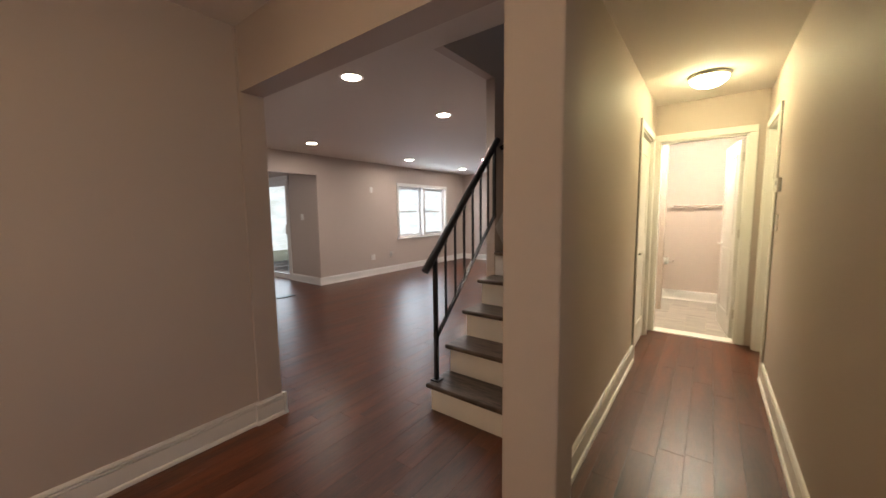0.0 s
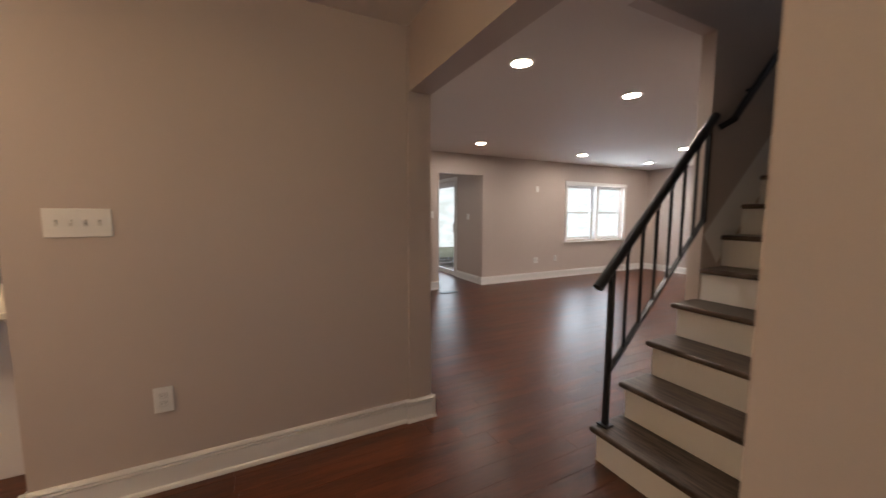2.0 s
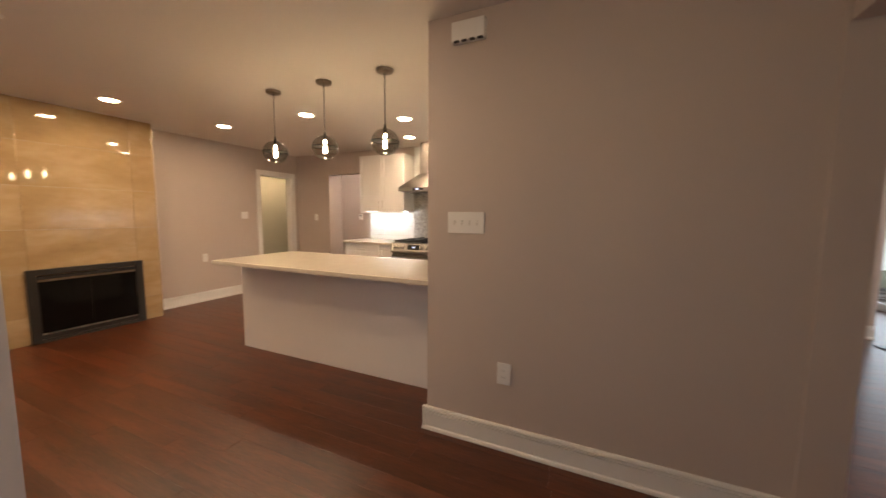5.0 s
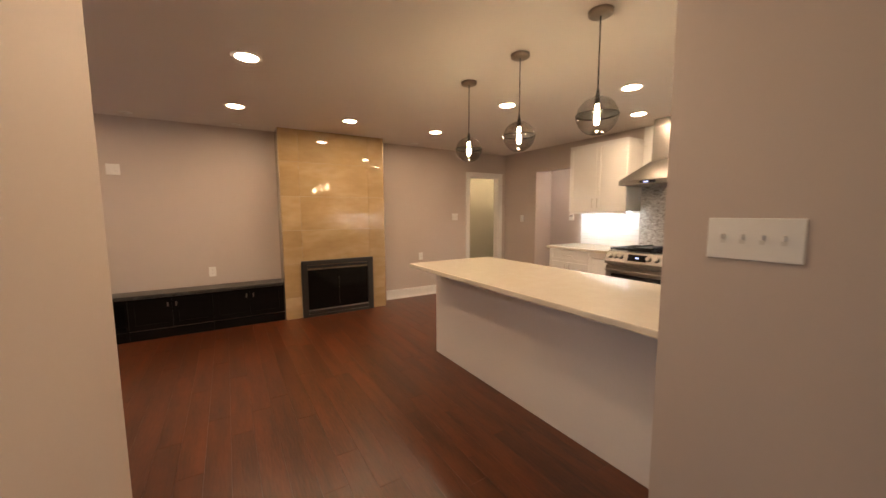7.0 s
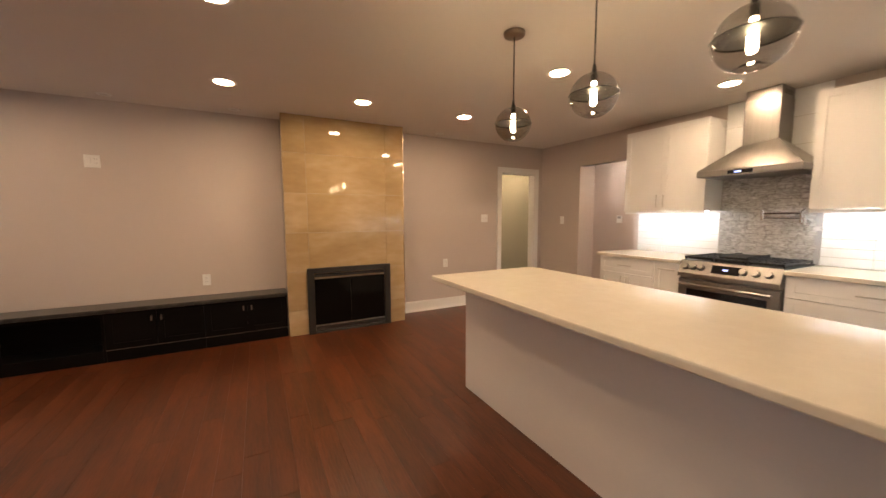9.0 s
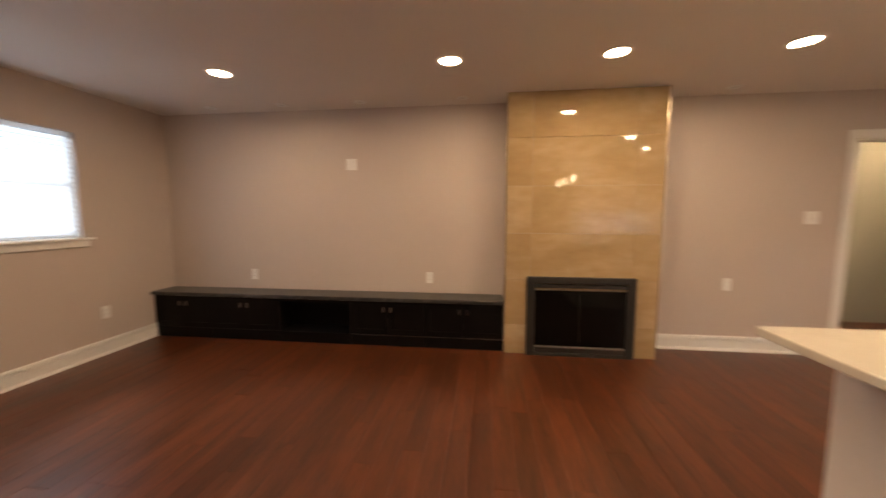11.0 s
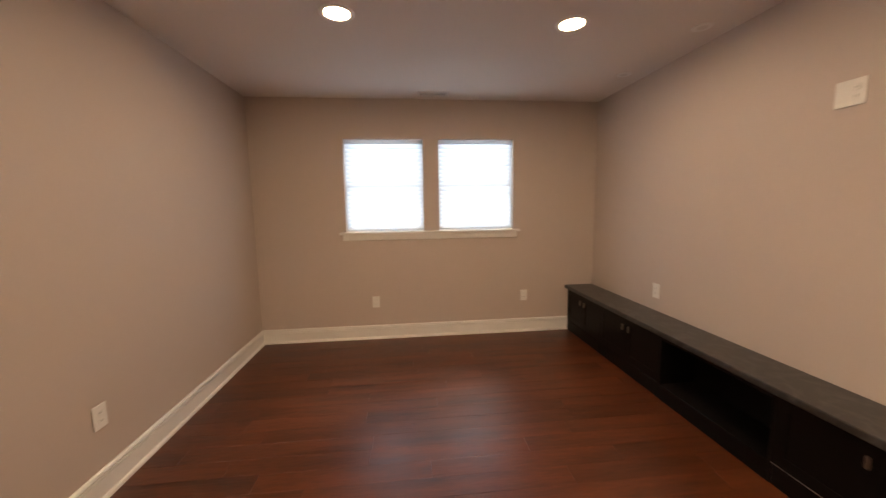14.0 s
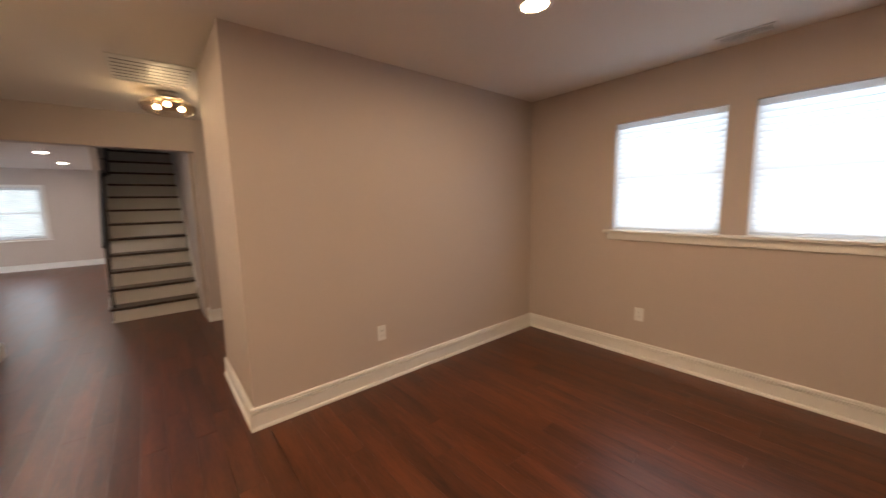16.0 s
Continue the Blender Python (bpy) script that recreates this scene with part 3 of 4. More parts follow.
# sliding glass door of the sunroom
sd = thing("sliding_door", (-7.25, 5.06, 0), "white framed sliding glass door to the yard", "sliding door", kind="structure")
part("door_frame", boxes((-1.1, -1.05, -0.05, 0.05, 0, 2.06), (1.05, 1.1, -0.05, 0.05, 0, 2.06), (-1.05, 1.05, -0.05, 0.05, 2.01, 2.06), (-1.05, 1.05, -0.05, 0.05, 0, 0.03)), VINYL, sd)
for x0, x1, d in ((-1.05, 0.03, 0.01), (-0.03, 1.05, -0.035)):
    panel = part("sliding_panel", boxes((x0, x0 + 0.06, d, d + 0.025, 0.03, 2.01), (x1 - 0.06, x1, d, d + 0.025, 0.03, 2.01), (x0 + 0.06, x1 - 0.06, d, d + 0.025, 0.03, 0.1), (x0 + 0.06, x1 - 0.06, d, d + 0.025, 1.94, 2.01)), VINYL, sd)
    pane = part("pane", boxes((x0 + 0.06, x1 - 0.06, d + 0.01, d + 0.015, 0.1, 1.94)), CLEAR, panel)
    pane.visible_shadow = False
part("door_handle", boxes((0.985, 1.015, -0.06, -0.035, 0.95, 1.15), bevel=0.004), NICKEL, sd)

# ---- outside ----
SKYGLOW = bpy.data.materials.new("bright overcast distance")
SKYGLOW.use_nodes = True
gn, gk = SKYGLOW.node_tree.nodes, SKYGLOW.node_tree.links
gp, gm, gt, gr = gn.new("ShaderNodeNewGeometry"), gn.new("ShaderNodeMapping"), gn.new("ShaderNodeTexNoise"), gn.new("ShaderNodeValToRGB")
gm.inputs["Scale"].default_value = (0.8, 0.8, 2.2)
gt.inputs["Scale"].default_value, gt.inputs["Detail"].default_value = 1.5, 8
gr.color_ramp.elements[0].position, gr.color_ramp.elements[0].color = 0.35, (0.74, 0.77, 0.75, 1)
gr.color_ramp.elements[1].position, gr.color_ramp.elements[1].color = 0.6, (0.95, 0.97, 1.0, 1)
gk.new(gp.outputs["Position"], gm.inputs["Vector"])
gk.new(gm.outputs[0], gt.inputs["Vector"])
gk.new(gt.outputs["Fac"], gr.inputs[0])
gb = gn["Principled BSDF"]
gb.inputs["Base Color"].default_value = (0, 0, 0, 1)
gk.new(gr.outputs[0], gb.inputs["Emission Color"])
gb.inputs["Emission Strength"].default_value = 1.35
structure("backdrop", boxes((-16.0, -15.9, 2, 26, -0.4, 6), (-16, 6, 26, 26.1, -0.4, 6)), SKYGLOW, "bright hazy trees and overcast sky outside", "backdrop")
structure("ground", boxes((-600, 600, -600, 600, -0.6, -0.35)), GRASS, "pale lawn outside the house", "ground")

# ---- stairs ----
RISE, RUN, NOSE = 0.2045, 0.225, 2.85
stairs = thing("staircase", (-0.22, 2.9, 0), "straight stair with white risers and grey-brown wooden treads", "staircase")
S0, S1 = -0.70 + 0.22, 0.192 + 0.22
for k in range(13):
    y, z = NOSE - 2.9 + RUN * k, 0.187 + RISE * k
    back = y + RUN + 0.03
    part("riser", boxes((S0 + 0.012, S1, y + 0.028, y + 0.045, z - (0.187 if k == 0 else RISE - 0.002), z - 0.032)), TRIM, stairs)
    open_side = k < 4
    bm = boxes((S0 - (0.02 if open_side else -0.012), S1, y, back + 0.014, z - 0.032, z), bevel=0.012, segs=3)
    part("tread", bm, TREAD, stairs)
for k in range(4):
    y = NOSE - 2.9 + RUN * k
    part("side_panel", boxes((S0 + 0.012, S0 + 0.03, y + 0.046, y + RUN + 0.027, 0.0, 0.187 + RISE * k - 0.033)), TRIM, stairs, "white closed stringer panel")
part("wall_skirt", bar((S1 + 0.008, 0.0, 0.24), (S1 + 0.008, RUN * 12.5, 0.24 + RISE * 12.5), 0.012, 0.26), TRIM, stairs, "white sloping skirt board")
part("wall_skirt", bar((S0 + 0.006, RUN * 4.3, 0.24 + RISE * 4.3), (S0 + 0.006, RUN * 12.5, 0.24 + RISE * 12.5), 0.010, 0.26), TRIM, stairs, "white sloping skirt board")
part("base_shoe", boxes((S0 - 0.006, S1, 0.0, 0.027, 0.0, 0.02), bevel=0.004), TRIM, stairs)

rail = thing("stair_railing", (-0.68, 2.9, 0.19), "black iron railing with square balusters and round handrail", "stair railing")
ra, rb = Vector((0, -0.075, 0.775)), Vector((0, 0.90, 1.755))
la, lb = Vector((0, 0.03, 0.30)), Vector((0, 0.86, 1.135))
part("handrail", rod(ra, rb, 0.026, 16), IRON, rail, "black round handrail")
part("bottom_rail", bar(la, lb, 0.028, 0.014), IRON, rail)
part("newel_post", bar((0, 0.03, 0.0), (0, 0.03, 0.87), 0.028, 0.028), IRON, rail)
part("end_post", bar((0, 0.845, 1.10), (0, 0.845, 1.70), 0.026, 0.026), IRON, rail)
for k in range(1, 7):
    f = k / 7
    p = la.lerp(lb, f)
    slope = (rb - ra).z / (rb - ra).y
    part("baluster", bar(p, (0, p.y, ra.z + (p.y - ra.y) * slope - 0.01), 0.014, 0.014), IRON, rail)
    part("clip", boxes((-0.009, 0.009, p.y - 0.012, p.y + 0.012, ra.z + (p.y - ra.y) * slope - 0.05, ra.z + (p.y - ra.y) * slope - 0.02)), IRON, rail)
part("post_foot", boxes((-0.03, 0.03, 0.0, 0.06, 0.0, 0.008)), IRON, rail)
upper = thing("wall_handrail", (-0.62, 3.9, 1.9), "black round handrail fixed to the stair wall", "handrail")
part("handrail", rod((0, -0.02, 0.02), (0, 2.2, 2.22), 0.022, 14), IRON, upper)
part("rail_return", rod((-0.06, -0.05, -0.02), (0, -0.02, 0.02), 0.02, 12), IRON, upper)
for f in (0.25, 1.6):
    part("bracket", rod((-0.068, f, f), (0, f, f + 0.0), 0.008), IRON, upper)


# ---- fireplace ----
FX0, FX1, FY = -2.18, -0.80, -3.88
fire = thing("fireplace", (-1.49, BACK, 0), "floor-to-ceiling fireplace clad in polished golden marble tiles", "fireplace")
part("chimney_breast", boxes((FX0 + 1.49 + 0.012, FX1 + 1.49 - 0.012, 0.003, FY - BACK - 0.012, 0.0, CEILING - 0.003)), GROUT, fire)
rows = [(0.0, 0.285), (0.285, 0.725), (0.725, 1.16), (1.16, 1.597), (1.597, 2.033), (2.033, CEILING - 0.003)]
for r, (z0, z1) in enumerate(rows):
    seams = [FX0, -1.945, -1.035, FX1]
    for a, b in zip(seams, seams[1:]):
        for c, d in (((a, min(b, -1.978)), (max(a, -1.006), b)) if z0 < 0.72 else ((a, b),)):
            if d - c > 0.02:
                part("tile", boxes((c + 1.49 + 0.001, d + 1.49 - 0.001, FY - BACK - 0.012, FY - BACK, z0 + 0.001, z1 - 0.001), bevel=0.0012), ONYX, fire)
part("tile", boxes((-1.978 + 1.49, -1.006 + 1.49, FY - BACK - 0.012, FY - BACK - 0.001, 0.60, 0.724)), ONYX, fire)
for x in (FX0 + 1.49, FX1 + 1.49):
    s = 1 if x > 0 else -1
    for z0, z1 in rows:
        part("side_tile", boxes((min(x - s * 0.012, x), max(x - s * 0.012, x), 0.004, FY - BACK - 0.014, z0 + 0.001, z1 - 0.001), bevel=0.001), ONYX, fire)
    part("edge_trim", boxes((x - 0.0035, x + 0.0035, FY - BACK - 0.012, FY - BACK + 0.0015, 0, CEILING - 0.003)), BRASSTRIM, fire, "bright metal tile edge trim")

insert = thing("fireplace_insert", (-1.492, FY, 0), "dark bronze framed fireplace insert with black glass doors", "fireplace insert")
W, Hh = 0.486, 0.757
for nm, d in (("frame_side", (-W, -W + 0.075, 0.002, 0.035, 0, Hh)), ("frame_side", (W - 0.075, W, 0.002, 0.035, 0, Hh)), ("frame_top", (-W + 0.075, W - 0.075, 0.002, 0.035, Hh - 0.06, Hh)), ("frame_bottom", (-W + 0.075, W - 0.075, 0.002, 0.035, 0, 0.03))):
    part(nm, boxes(d, bevel=0.004), BRONZE, insert)
part("hood_strip", boxes((-W + 0.08, W - 0.08, 0.002, 0.028, Hh - 0.105, Hh - 0.068), bevel=0.003), BRONZE, insert)
part("hood_lip", rod((-W + 0.08, 0.03, Hh - 0.118), (W - 0.08, 0.03, Hh - 0.118), 0.004), PEWTER, insert, "dull metal lip")
part("vent_strip", boxes((-W + 0.08, W - 0.08, 0.002, 0.026, 0.035, 0.075), bevel=0.003), BRONZE, insert)
part("vent_lip", rod((-W + 0.08, 0.028, 0.084), (W - 0.08, 0.028, 0.084), 0.003), PEWTER, insert, "dull metal lip")
for a, b in ((-W + 0.076, -0.0008), (0.0008, W - 0.076)):
    door = part("glass_door", boxes((a, b, 0.006, 0.014, 0.095, Hh - 0.13), bevel=0.002), FIREGLASS, insert, "black fireplace glass")

# ---- low black media cabinets ----
CF = -3.915
XS = [(-0.79, -0.017, "doors"), (-0.017, 0.752, "doors"), (0.752, 1.548, "open"), (1.548, 2.312, "doors"), (2.312, 2.975, "doors")]


def media_unit(x0, x1, kind):
    lab = "low espresso media cabinet with two doors and nickel pulls" if kind == "doors" else "low espresso media cabinet with an open shelf niche"
    u = thing("media_cabinet", ((x0 + x1) / 2, BACK, 0), lab, "cabinet", "row of media cabinets")
    h, depth, top = (x1 - x0) / 2 - 0.0004, CF - BACK, 0.465
    if kind == "doors":
        part("body", boxes((-h, h, 0.006, depth - 0.02, 0.0, top)), ESPRESSO, u)
        part("toe_board", boxes((-h, h, depth - 0.02, depth - 0.001, 0.0, 0.110), bevel=0.004), ESPRESSO, u)
        # The highlight along the toe board's edge is modelled as a thin metal rod.
        if x1 < 1:
            part("toe_lip", rod((-h, depth + 0.001, 0.1125), (h, depth + 0.001, 0.1125), 0.0022, 8), PEWTER, u, "thin metal rod standing in for the highlight above the toe board")
        for s in (-1, 1):
            a, b = (-h + 0.002, -0.0015) if s < 0 else (0.0015, h - 0.002)
            d = part("door", boxes((a, b, depth - 0.02, depth - 0.006, 0.116, top - 0.006), bevel=0.002), ESPRESSO, u)
            w = 0.055
            part("door_frame", boxes((a, a + w, depth - 0.006, depth, 0.116, top - 0.006), (b - w, b, depth - 0.006, depth, 0.116, top - 0.006), (a + w, b - w, depth - 0.006, depth, 0.116, 0.116 + w), (a + w, b - w, depth - 0.006, depth, top - 0.006 - w, top - 0.006)), ESPRESSO, d)
            part("handle", boxes((s * 0.038 - 0.007, s * 0.038 + 0.007, depth - 0.001, depth + 0.016, 0.352, 0.402), bevel=0.003), PEWTER, d, "small brushed nickel pull")
    else:
        for nm, d in (("back_panel", (-h, h, 0.006, 0.02, 0.0, top)), ("side_panel", (-h, -h + 0.02, 0.0205, depth, 0.0, top)), ("side_panel", (h - 0.02, h, 0.0205, depth, 0.0, top)), ("bottom_shelf", (-h + 0.0205, h - 0.0205, 0.0205, depth, 0.0, 0.11)), ("top_rail", (-h + 0.0205, h - 0.0205, 0.0205, depth, top - 0.03, top))):
            part(nm, boxes(d, bevel=0.0015), ESPRESSO, u)
    return u


for row in XS:
    media_unit(*row)
part("side_filler", boxes((2.976, 2.998, BACK + 0.006, CF - 0.01, 0.0, 0.465)), ESPRESSO, None)
tagged(bpy.data.objects["side_filler"], "espresso filler strip beside the wall", "cabinet filler", kind="structure")
tagged(part("media_countertop", boxes((-0.792, 2.998, BACK + 0.003, CF + 0.03, 0.466, 0.503), bevel=0.006, segs=2), GRANITE), "long black honed granite top over low cabinets", "countertop")

# ---- island ----
island = thing("kitchen_island", (-2.25, -0.6, 0), "white panelled kitchen peninsula base", "kitchen island")
part("body", boxes((-0.30, 0.302, -1.35, 1.595, 0.0, 0.872)), PANELW, island)
part("front_panel", boxes((0.303, 0.318, -1.364, 1.595, 0.0, 0.872), bevel=0.002), PANELW, island)
part("end_panel", boxes((-0.31, 0.302, -1.365, -1.351, 0.0, 0.872), bevel=0.002), PANELW, island)
tagged(part("island_countertop", boxes((-2.60, -1.65, -1.978, 0.995, 0.873, 0.908), bevel=0.007, segs=3), QUARTZ), "long cream quartz countertop with a breakfast overhang", "countertop")


# ---- kitchen run ----
def front(parent, name, y0, y1, z0, z1, x, rail_w=0.055, handle=None, mat=None):
    """A shaker front on a cabinet whose face is at local x."""
    m = mat or CABW
    d = part(name, boxes((x, x + 0.013, y0, y1, z0, z1), bevel=0.0015), m, parent)
    r = min(rail_w, (z1 - z0) * 0.28)
    part("front_frame", boxes((x + 0.013, x + 0.02, y0, y0 + rail_w, z0, z1), (x + 0.013, x + 0.02, y1 - rail_w, y1, z0, z1), (x + 0.013, x + 0.02, y0 + rail_w, y1 - rail_w, z0, z0 + r), (x + 0.013, x + 0.02, y0 + rail_w, y1 - rail_w, z1 - r, z1)), m, d)
    if handle:
        hy, hz, ln, upright = handle
        a, b = ((hy, hz - ln / 2), (hy, hz + ln / 2)) if upright else ((hy - ln / 2, hz), (hy + ln / 2, hz))
        h = part("handle", rod((x + 0.045, *a), (x + 0.045, *b), 0.0055), NICKEL, d, "brushed nickel bar pull")
        for p in (a, b):
            q = (p[0], p[1] + (0.012 if p is a else -0.012)) if upright else (p[0] + (0.012 if p is a else -0.012), p[1])
            part("standoff", rod((x + 0.018, *q), (x + 0.045, *q), 0.004), NICKEL, h)
    return d


def base_unit(y0, y1, layout, label):
    u = thing("base_cabinet", (KITCH, (y0 + y1) / 2, 0), label, "cabinet", "kitchen base cabinets")
    h, x = (y1 - y0) / 2 - 0.001, 0.59
    part("body", boxes((0.004, x, -h, h, 0.10, 0.872)), CABW, u)
    part("toe_kick", boxes((0.004, x - 0.06, -h, h, 0.0, 0.10)), CABW, u)
    g = 0.002
    if layout == "drawer_doors":
        front(u, "drawer", -h + g, h - g, 0.70, 0.866, x, handle=(0, 0.785, 0.16, False))
        front(u, "door", -h + g, -g, 0.115, 0.694, x, handle=(-0.035, 0.60, 0.13, True))
        front(u, "door", g, h - g, 0.115, 0.694, x, handle=(0.035, 0.60, 0.13, True))
    elif layout == "narrow":
        front(u, "door", -h + g, h - g, 0.115, 0.866, x, handle=(0, 0.80, 0.16, False))
    else:
        for z0, z1 in ((0.70, 0.866), (0.41, 0.694), (0.115, 0.404)):
            front(u, "drawer", -h + g, h - g, z0, z1, x, handle=(0, (z0 + z1) / 2, 0.2, False))
    return u


base_unit(-2.53, -1.88, "drawer_doors", "white shaker base cabinet with drawer over two doors")
base_unit(-1.88, -1.616, "narrow", "narrow white shaker pull-out base cabinet")
base_unit(-0.85, 0.10, "drawers", "white shaker three-drawer base cabinet")
base_unit(0.10, 0.99, "drawers", "white shaker three-drawer base cabinet")
for y0, y1 in ((-2.56, -1.615), (-0.851, 0.995)):
    tagged(part("kitchen_countertop", boxes((KITCH + 0.003, -4.125, y0, y1, 0.873, 0.908), bevel=0.006, segs=2), QUARTZ), "cream quartz worktop beside the range", "countertop")


def wall_unit(y0, y1, doors, label):
    u = thing("wall_cabinet", (KITCH, (y0 + y1) / 2, 1.385), label, "cabinet", "kitchen wall cabinets")
    h, x = (y1 - y0) / 2 - 0.001, 0.31
    part("body", boxes((0.004, x, -h, h, 0.0, 0.905), bevel=0.0015), CABW, u)
    for k in range(doors):
        a, b = -h + 2 * h * k / doors + 0.0015, -h + 2 * h * (k + 1) / doors - 0.0015
        side = b - 0.035 if k == 0 and doors == 2 else a + 0.035
        front(u, "door", a, b, 0.002, 0.903, x, handle=(side, 0.11, 0.13, True))
    led = part("light_strip", boxes((0.18, 0.20, -h + 0.03, h - 0.03, -0.008, -0.002)), STRIP, u, "lit undercabinet strip")
    part("light_rail", boxes((x - 0.02, x, -h, h, -0.03, -0.001)), CABW, u)
    return u


wall_unit(-2.445, -1.588, 2, "white shaker wall cabinet with two doors")
wall_unit(-0.84, 0.10, 2, "white shaker wall cabinet with two doors")
wall_unit(0.10, 0.99, 2, "white shaker wall cabinet with two doors")


def north_run(x0, x1):
    """Cabinets, worktop and lit white tiles along the kitchen's north wall, faced to the room."""
    for a, b in ((x0, (x0 + x1) / 2), ((x0 + x1) / 2, x1)):
        w = (b - a) / 2
        for o, z in ((base_unit(-w, w, "drawer_doors", "white shaker base cabinet under the north worktop"), 0), (wall_unit(-w, w, 2, "white shaker wall cabinet over the north worktop"), 1.385)):
            o.matrix_world = pose((a + b) / 2, 0.998, z, 0, 0, -90)
    tagged(part("kitchen_countertop", boxes((x0, x1, 0.355, 0.996, 0.873, 0.908), bevel=0.006, segs=2), QUARTZ), "cream quartz worktop along the kitchen's north wall", "countertop")


north_run(-4.09, -2.63)

# backsplash
for y0, y1 in ((-2.47, -1.590), (-0.838, 0.99)):
    bs = thing("tile_backsplash", (KITCH, y0, 0.91), "glossy white tile backsplash under the cabinets", "backsplash", kind="structure")
    part("backing", boxes((0.0005, 0.004, 0, y1 - y0, 0.0, 0.457)), GROUT, bs)
    tile_mesh = bpy.data.meshes.new("tile")
    bm = boxes((0.004, 0.010, 0.001, 0.299, 0.001, 0.074), bevel=0.001)
    bm.to_mesh(tile_mesh)
    bm.free()
    tile_mesh.materials.append(TILEW)
    for r in range(6):
        y = 0.0
        while y + 0.3 <= y1 - y0 + 0.12:
            ob = new("tile", tile_mesh)
            ob.parent = bs
            ob.location = (0, min(y, y1 - y0 - 0.3), 0.001 + 0.076 * r)
            y += 0.3
nb = thing("tile_backsplash", (-4.09, 0.9995, 0.91), "glossy white tile backsplash under the north cabinets", "backsplash", kind="structure", rz=-90)
part("backing", boxes((0.0005, 0.004, 0, 1.46, 0.0, 0.457)), GROUT, nb)
for r in range(6):
    for k in range(5):
        ob = new("tile", tile_mesh)
        ob.parent = nb
        ob.location = (0, min(0.3 * k, 1.16), 0.001 + 0.076 * r)
panel = thing("tile_panel", (KITCH, -1.214, 1.715), "glossy white tiles on the wall round the hood chimney", "backsplash", kind="structure")
part("backing", boxes((0.0005, 0.004, -0.373, 0.373, 0.0, 0.722)), GROUT, panel)
for k in range(2):
    for r in range(3):
        part("tile", boxes((0.004, 0.010, -0.372 + 0.372 * k + 0.001, 0.372 * k - 0.001, 0.002 + 0.24 * r, 0.239 + 0.24 * r), bevel=0.001), TILEW, panel)
mosaic = thing("stone_mosaic", (KITCH, -1.214, 0.91), "split-face grey stone mosaic panel behind the range", "backsplash", kind="structure")
part("backing", boxes((0.0005, 0.005, -0.373, 0.373, 0.0, 0.80)), GREYP, mosaic)
random.seed(5)
stone_meshes = []
for ln in (0.06, 0.11, 0.16, 0.21):
    for dp in (0.012, 0.016):
        me = bpy.data.meshes.new("stone")
        bm = boxes((0.005, dp, 0.0008, ln - 0.0008, 0.0008, 0.0402), bevel=0.002)
        bm.to_mesh(me)
        bm.free()
        me.materials.append(GREYSTONE)
        stone_meshes.append((ln, me))
for r in range(19):
    y = -0.373
    while y < 0.363:
        ln, me = random.choice(stone_meshes)
        if y + ln > 0.376:
            fits = [s for s in stone_meshes if y + s[0] <= 0.377]
            if not fits:
                break
            ln, me = random.choice(fits)
        ob = new("stone", me)
        ob.parent = mosaic
        ob.location = (0, y, 0.004 + 0.041 * r)
        y += ln

# range
rg = thing("gas_range", (KITCH + 0.02, -1.233, 0), "stainless steel slide-in gas range with black grates", "range")
part("body", boxes((0.0, 0.60, -0.378, 0.378, 0.02, 0.905)), STEEL, rg)
part("oven_door", boxes((0.60, 0.64, -0.375, 0.375, 0.20, 0.745), bevel=0.006), STEEL, rg)
part("oven_window", boxes((0.64, 0.643, -0.30, 0.30, 0.30, 0.655)), SCREEN, rg, "dark oven window")
hd = part("oven_handle", rod((0.69, -0.34, 0.70), (0.69, 0.34, 0.70), 0.014, 16), STEEL, rg)
for s in (-1, 1):
    part("handle_bracket", rod((0.635, s * 0.31, 0.70), (0.69, s * 0.31, 0.70), 0.01), STEEL, hd)
part("drawer", boxes((0.60, 0.635, -0.375, 0.375, 0.04, 0.19), bevel=0.005), STEEL, rg)
bm = bmesh.new()
prof = [(0.58, 0.755), (0.655, 0.765), (0.655, 0.80), (0.60, 0.915), (0.58, 0.915)]
vs = [[bm.verts.new((x, s * 0.378, z)) for x, z in prof] for s in (-1, 1)]
for k in range(5):
    bm.faces.new((vs[0][k], vs[0][(k + 1) % 5], vs[1][(k + 1) % 5], vs[1][k]))
bm.faces.new(vs[0]), bm.faces.new(vs[1][::-1])
bmesh.ops.recalc_face_normals(bm, faces=bm.faces)
panel = part("control_panel", bm, STEEL, rg)
nrm = Vector((0.115, 0, 0.055)).normalized()
base = Vector((0.6275, 0, 0.8575))
for y in (-0.32, -0.255, -0.19, 0.13, 0.215, 0.30):
    p = base + Vector((0, y, 0))
    knob = part("knob", rod(p, p + nrm * 0.032, 0.024, 18), STEEL, panel, "stainless burner knob")
    part("collar", rod(p, p + nrm * 0.006, 0.03, 18), BLACKIRON, knob)
q = Matrix.Translation(base + nrm * 0.002) @ nrm.to_track_quat("Z", "Y").to_matrix().to_4x4()
bm = bmesh.new()
bmesh.ops.create_cube(bm, size=1, matrix=Matrix.Translation((base + nrm * 0.001)) @ Matrix.Rotation(math.atan2(nrm.x, nrm.z), 4, "Y") @ Matrix.Diagonal((0.075, 0.21, 0.006, 1)))
part("display_glass", bm, SCREEN, panel)
bm = bmesh.new()
bmesh.ops.create_cube(bm, size=1, matrix=Matrix.Translation((base + nrm * 0.0045)) @ Matrix.Rotation(math.atan2(nrm.x, nrm.z), 4, "Y") @ Matrix.Diagonal((0.014, 0.035, 0.002, 1)))
part("clock_digits", bm, DISPLAY, panel)
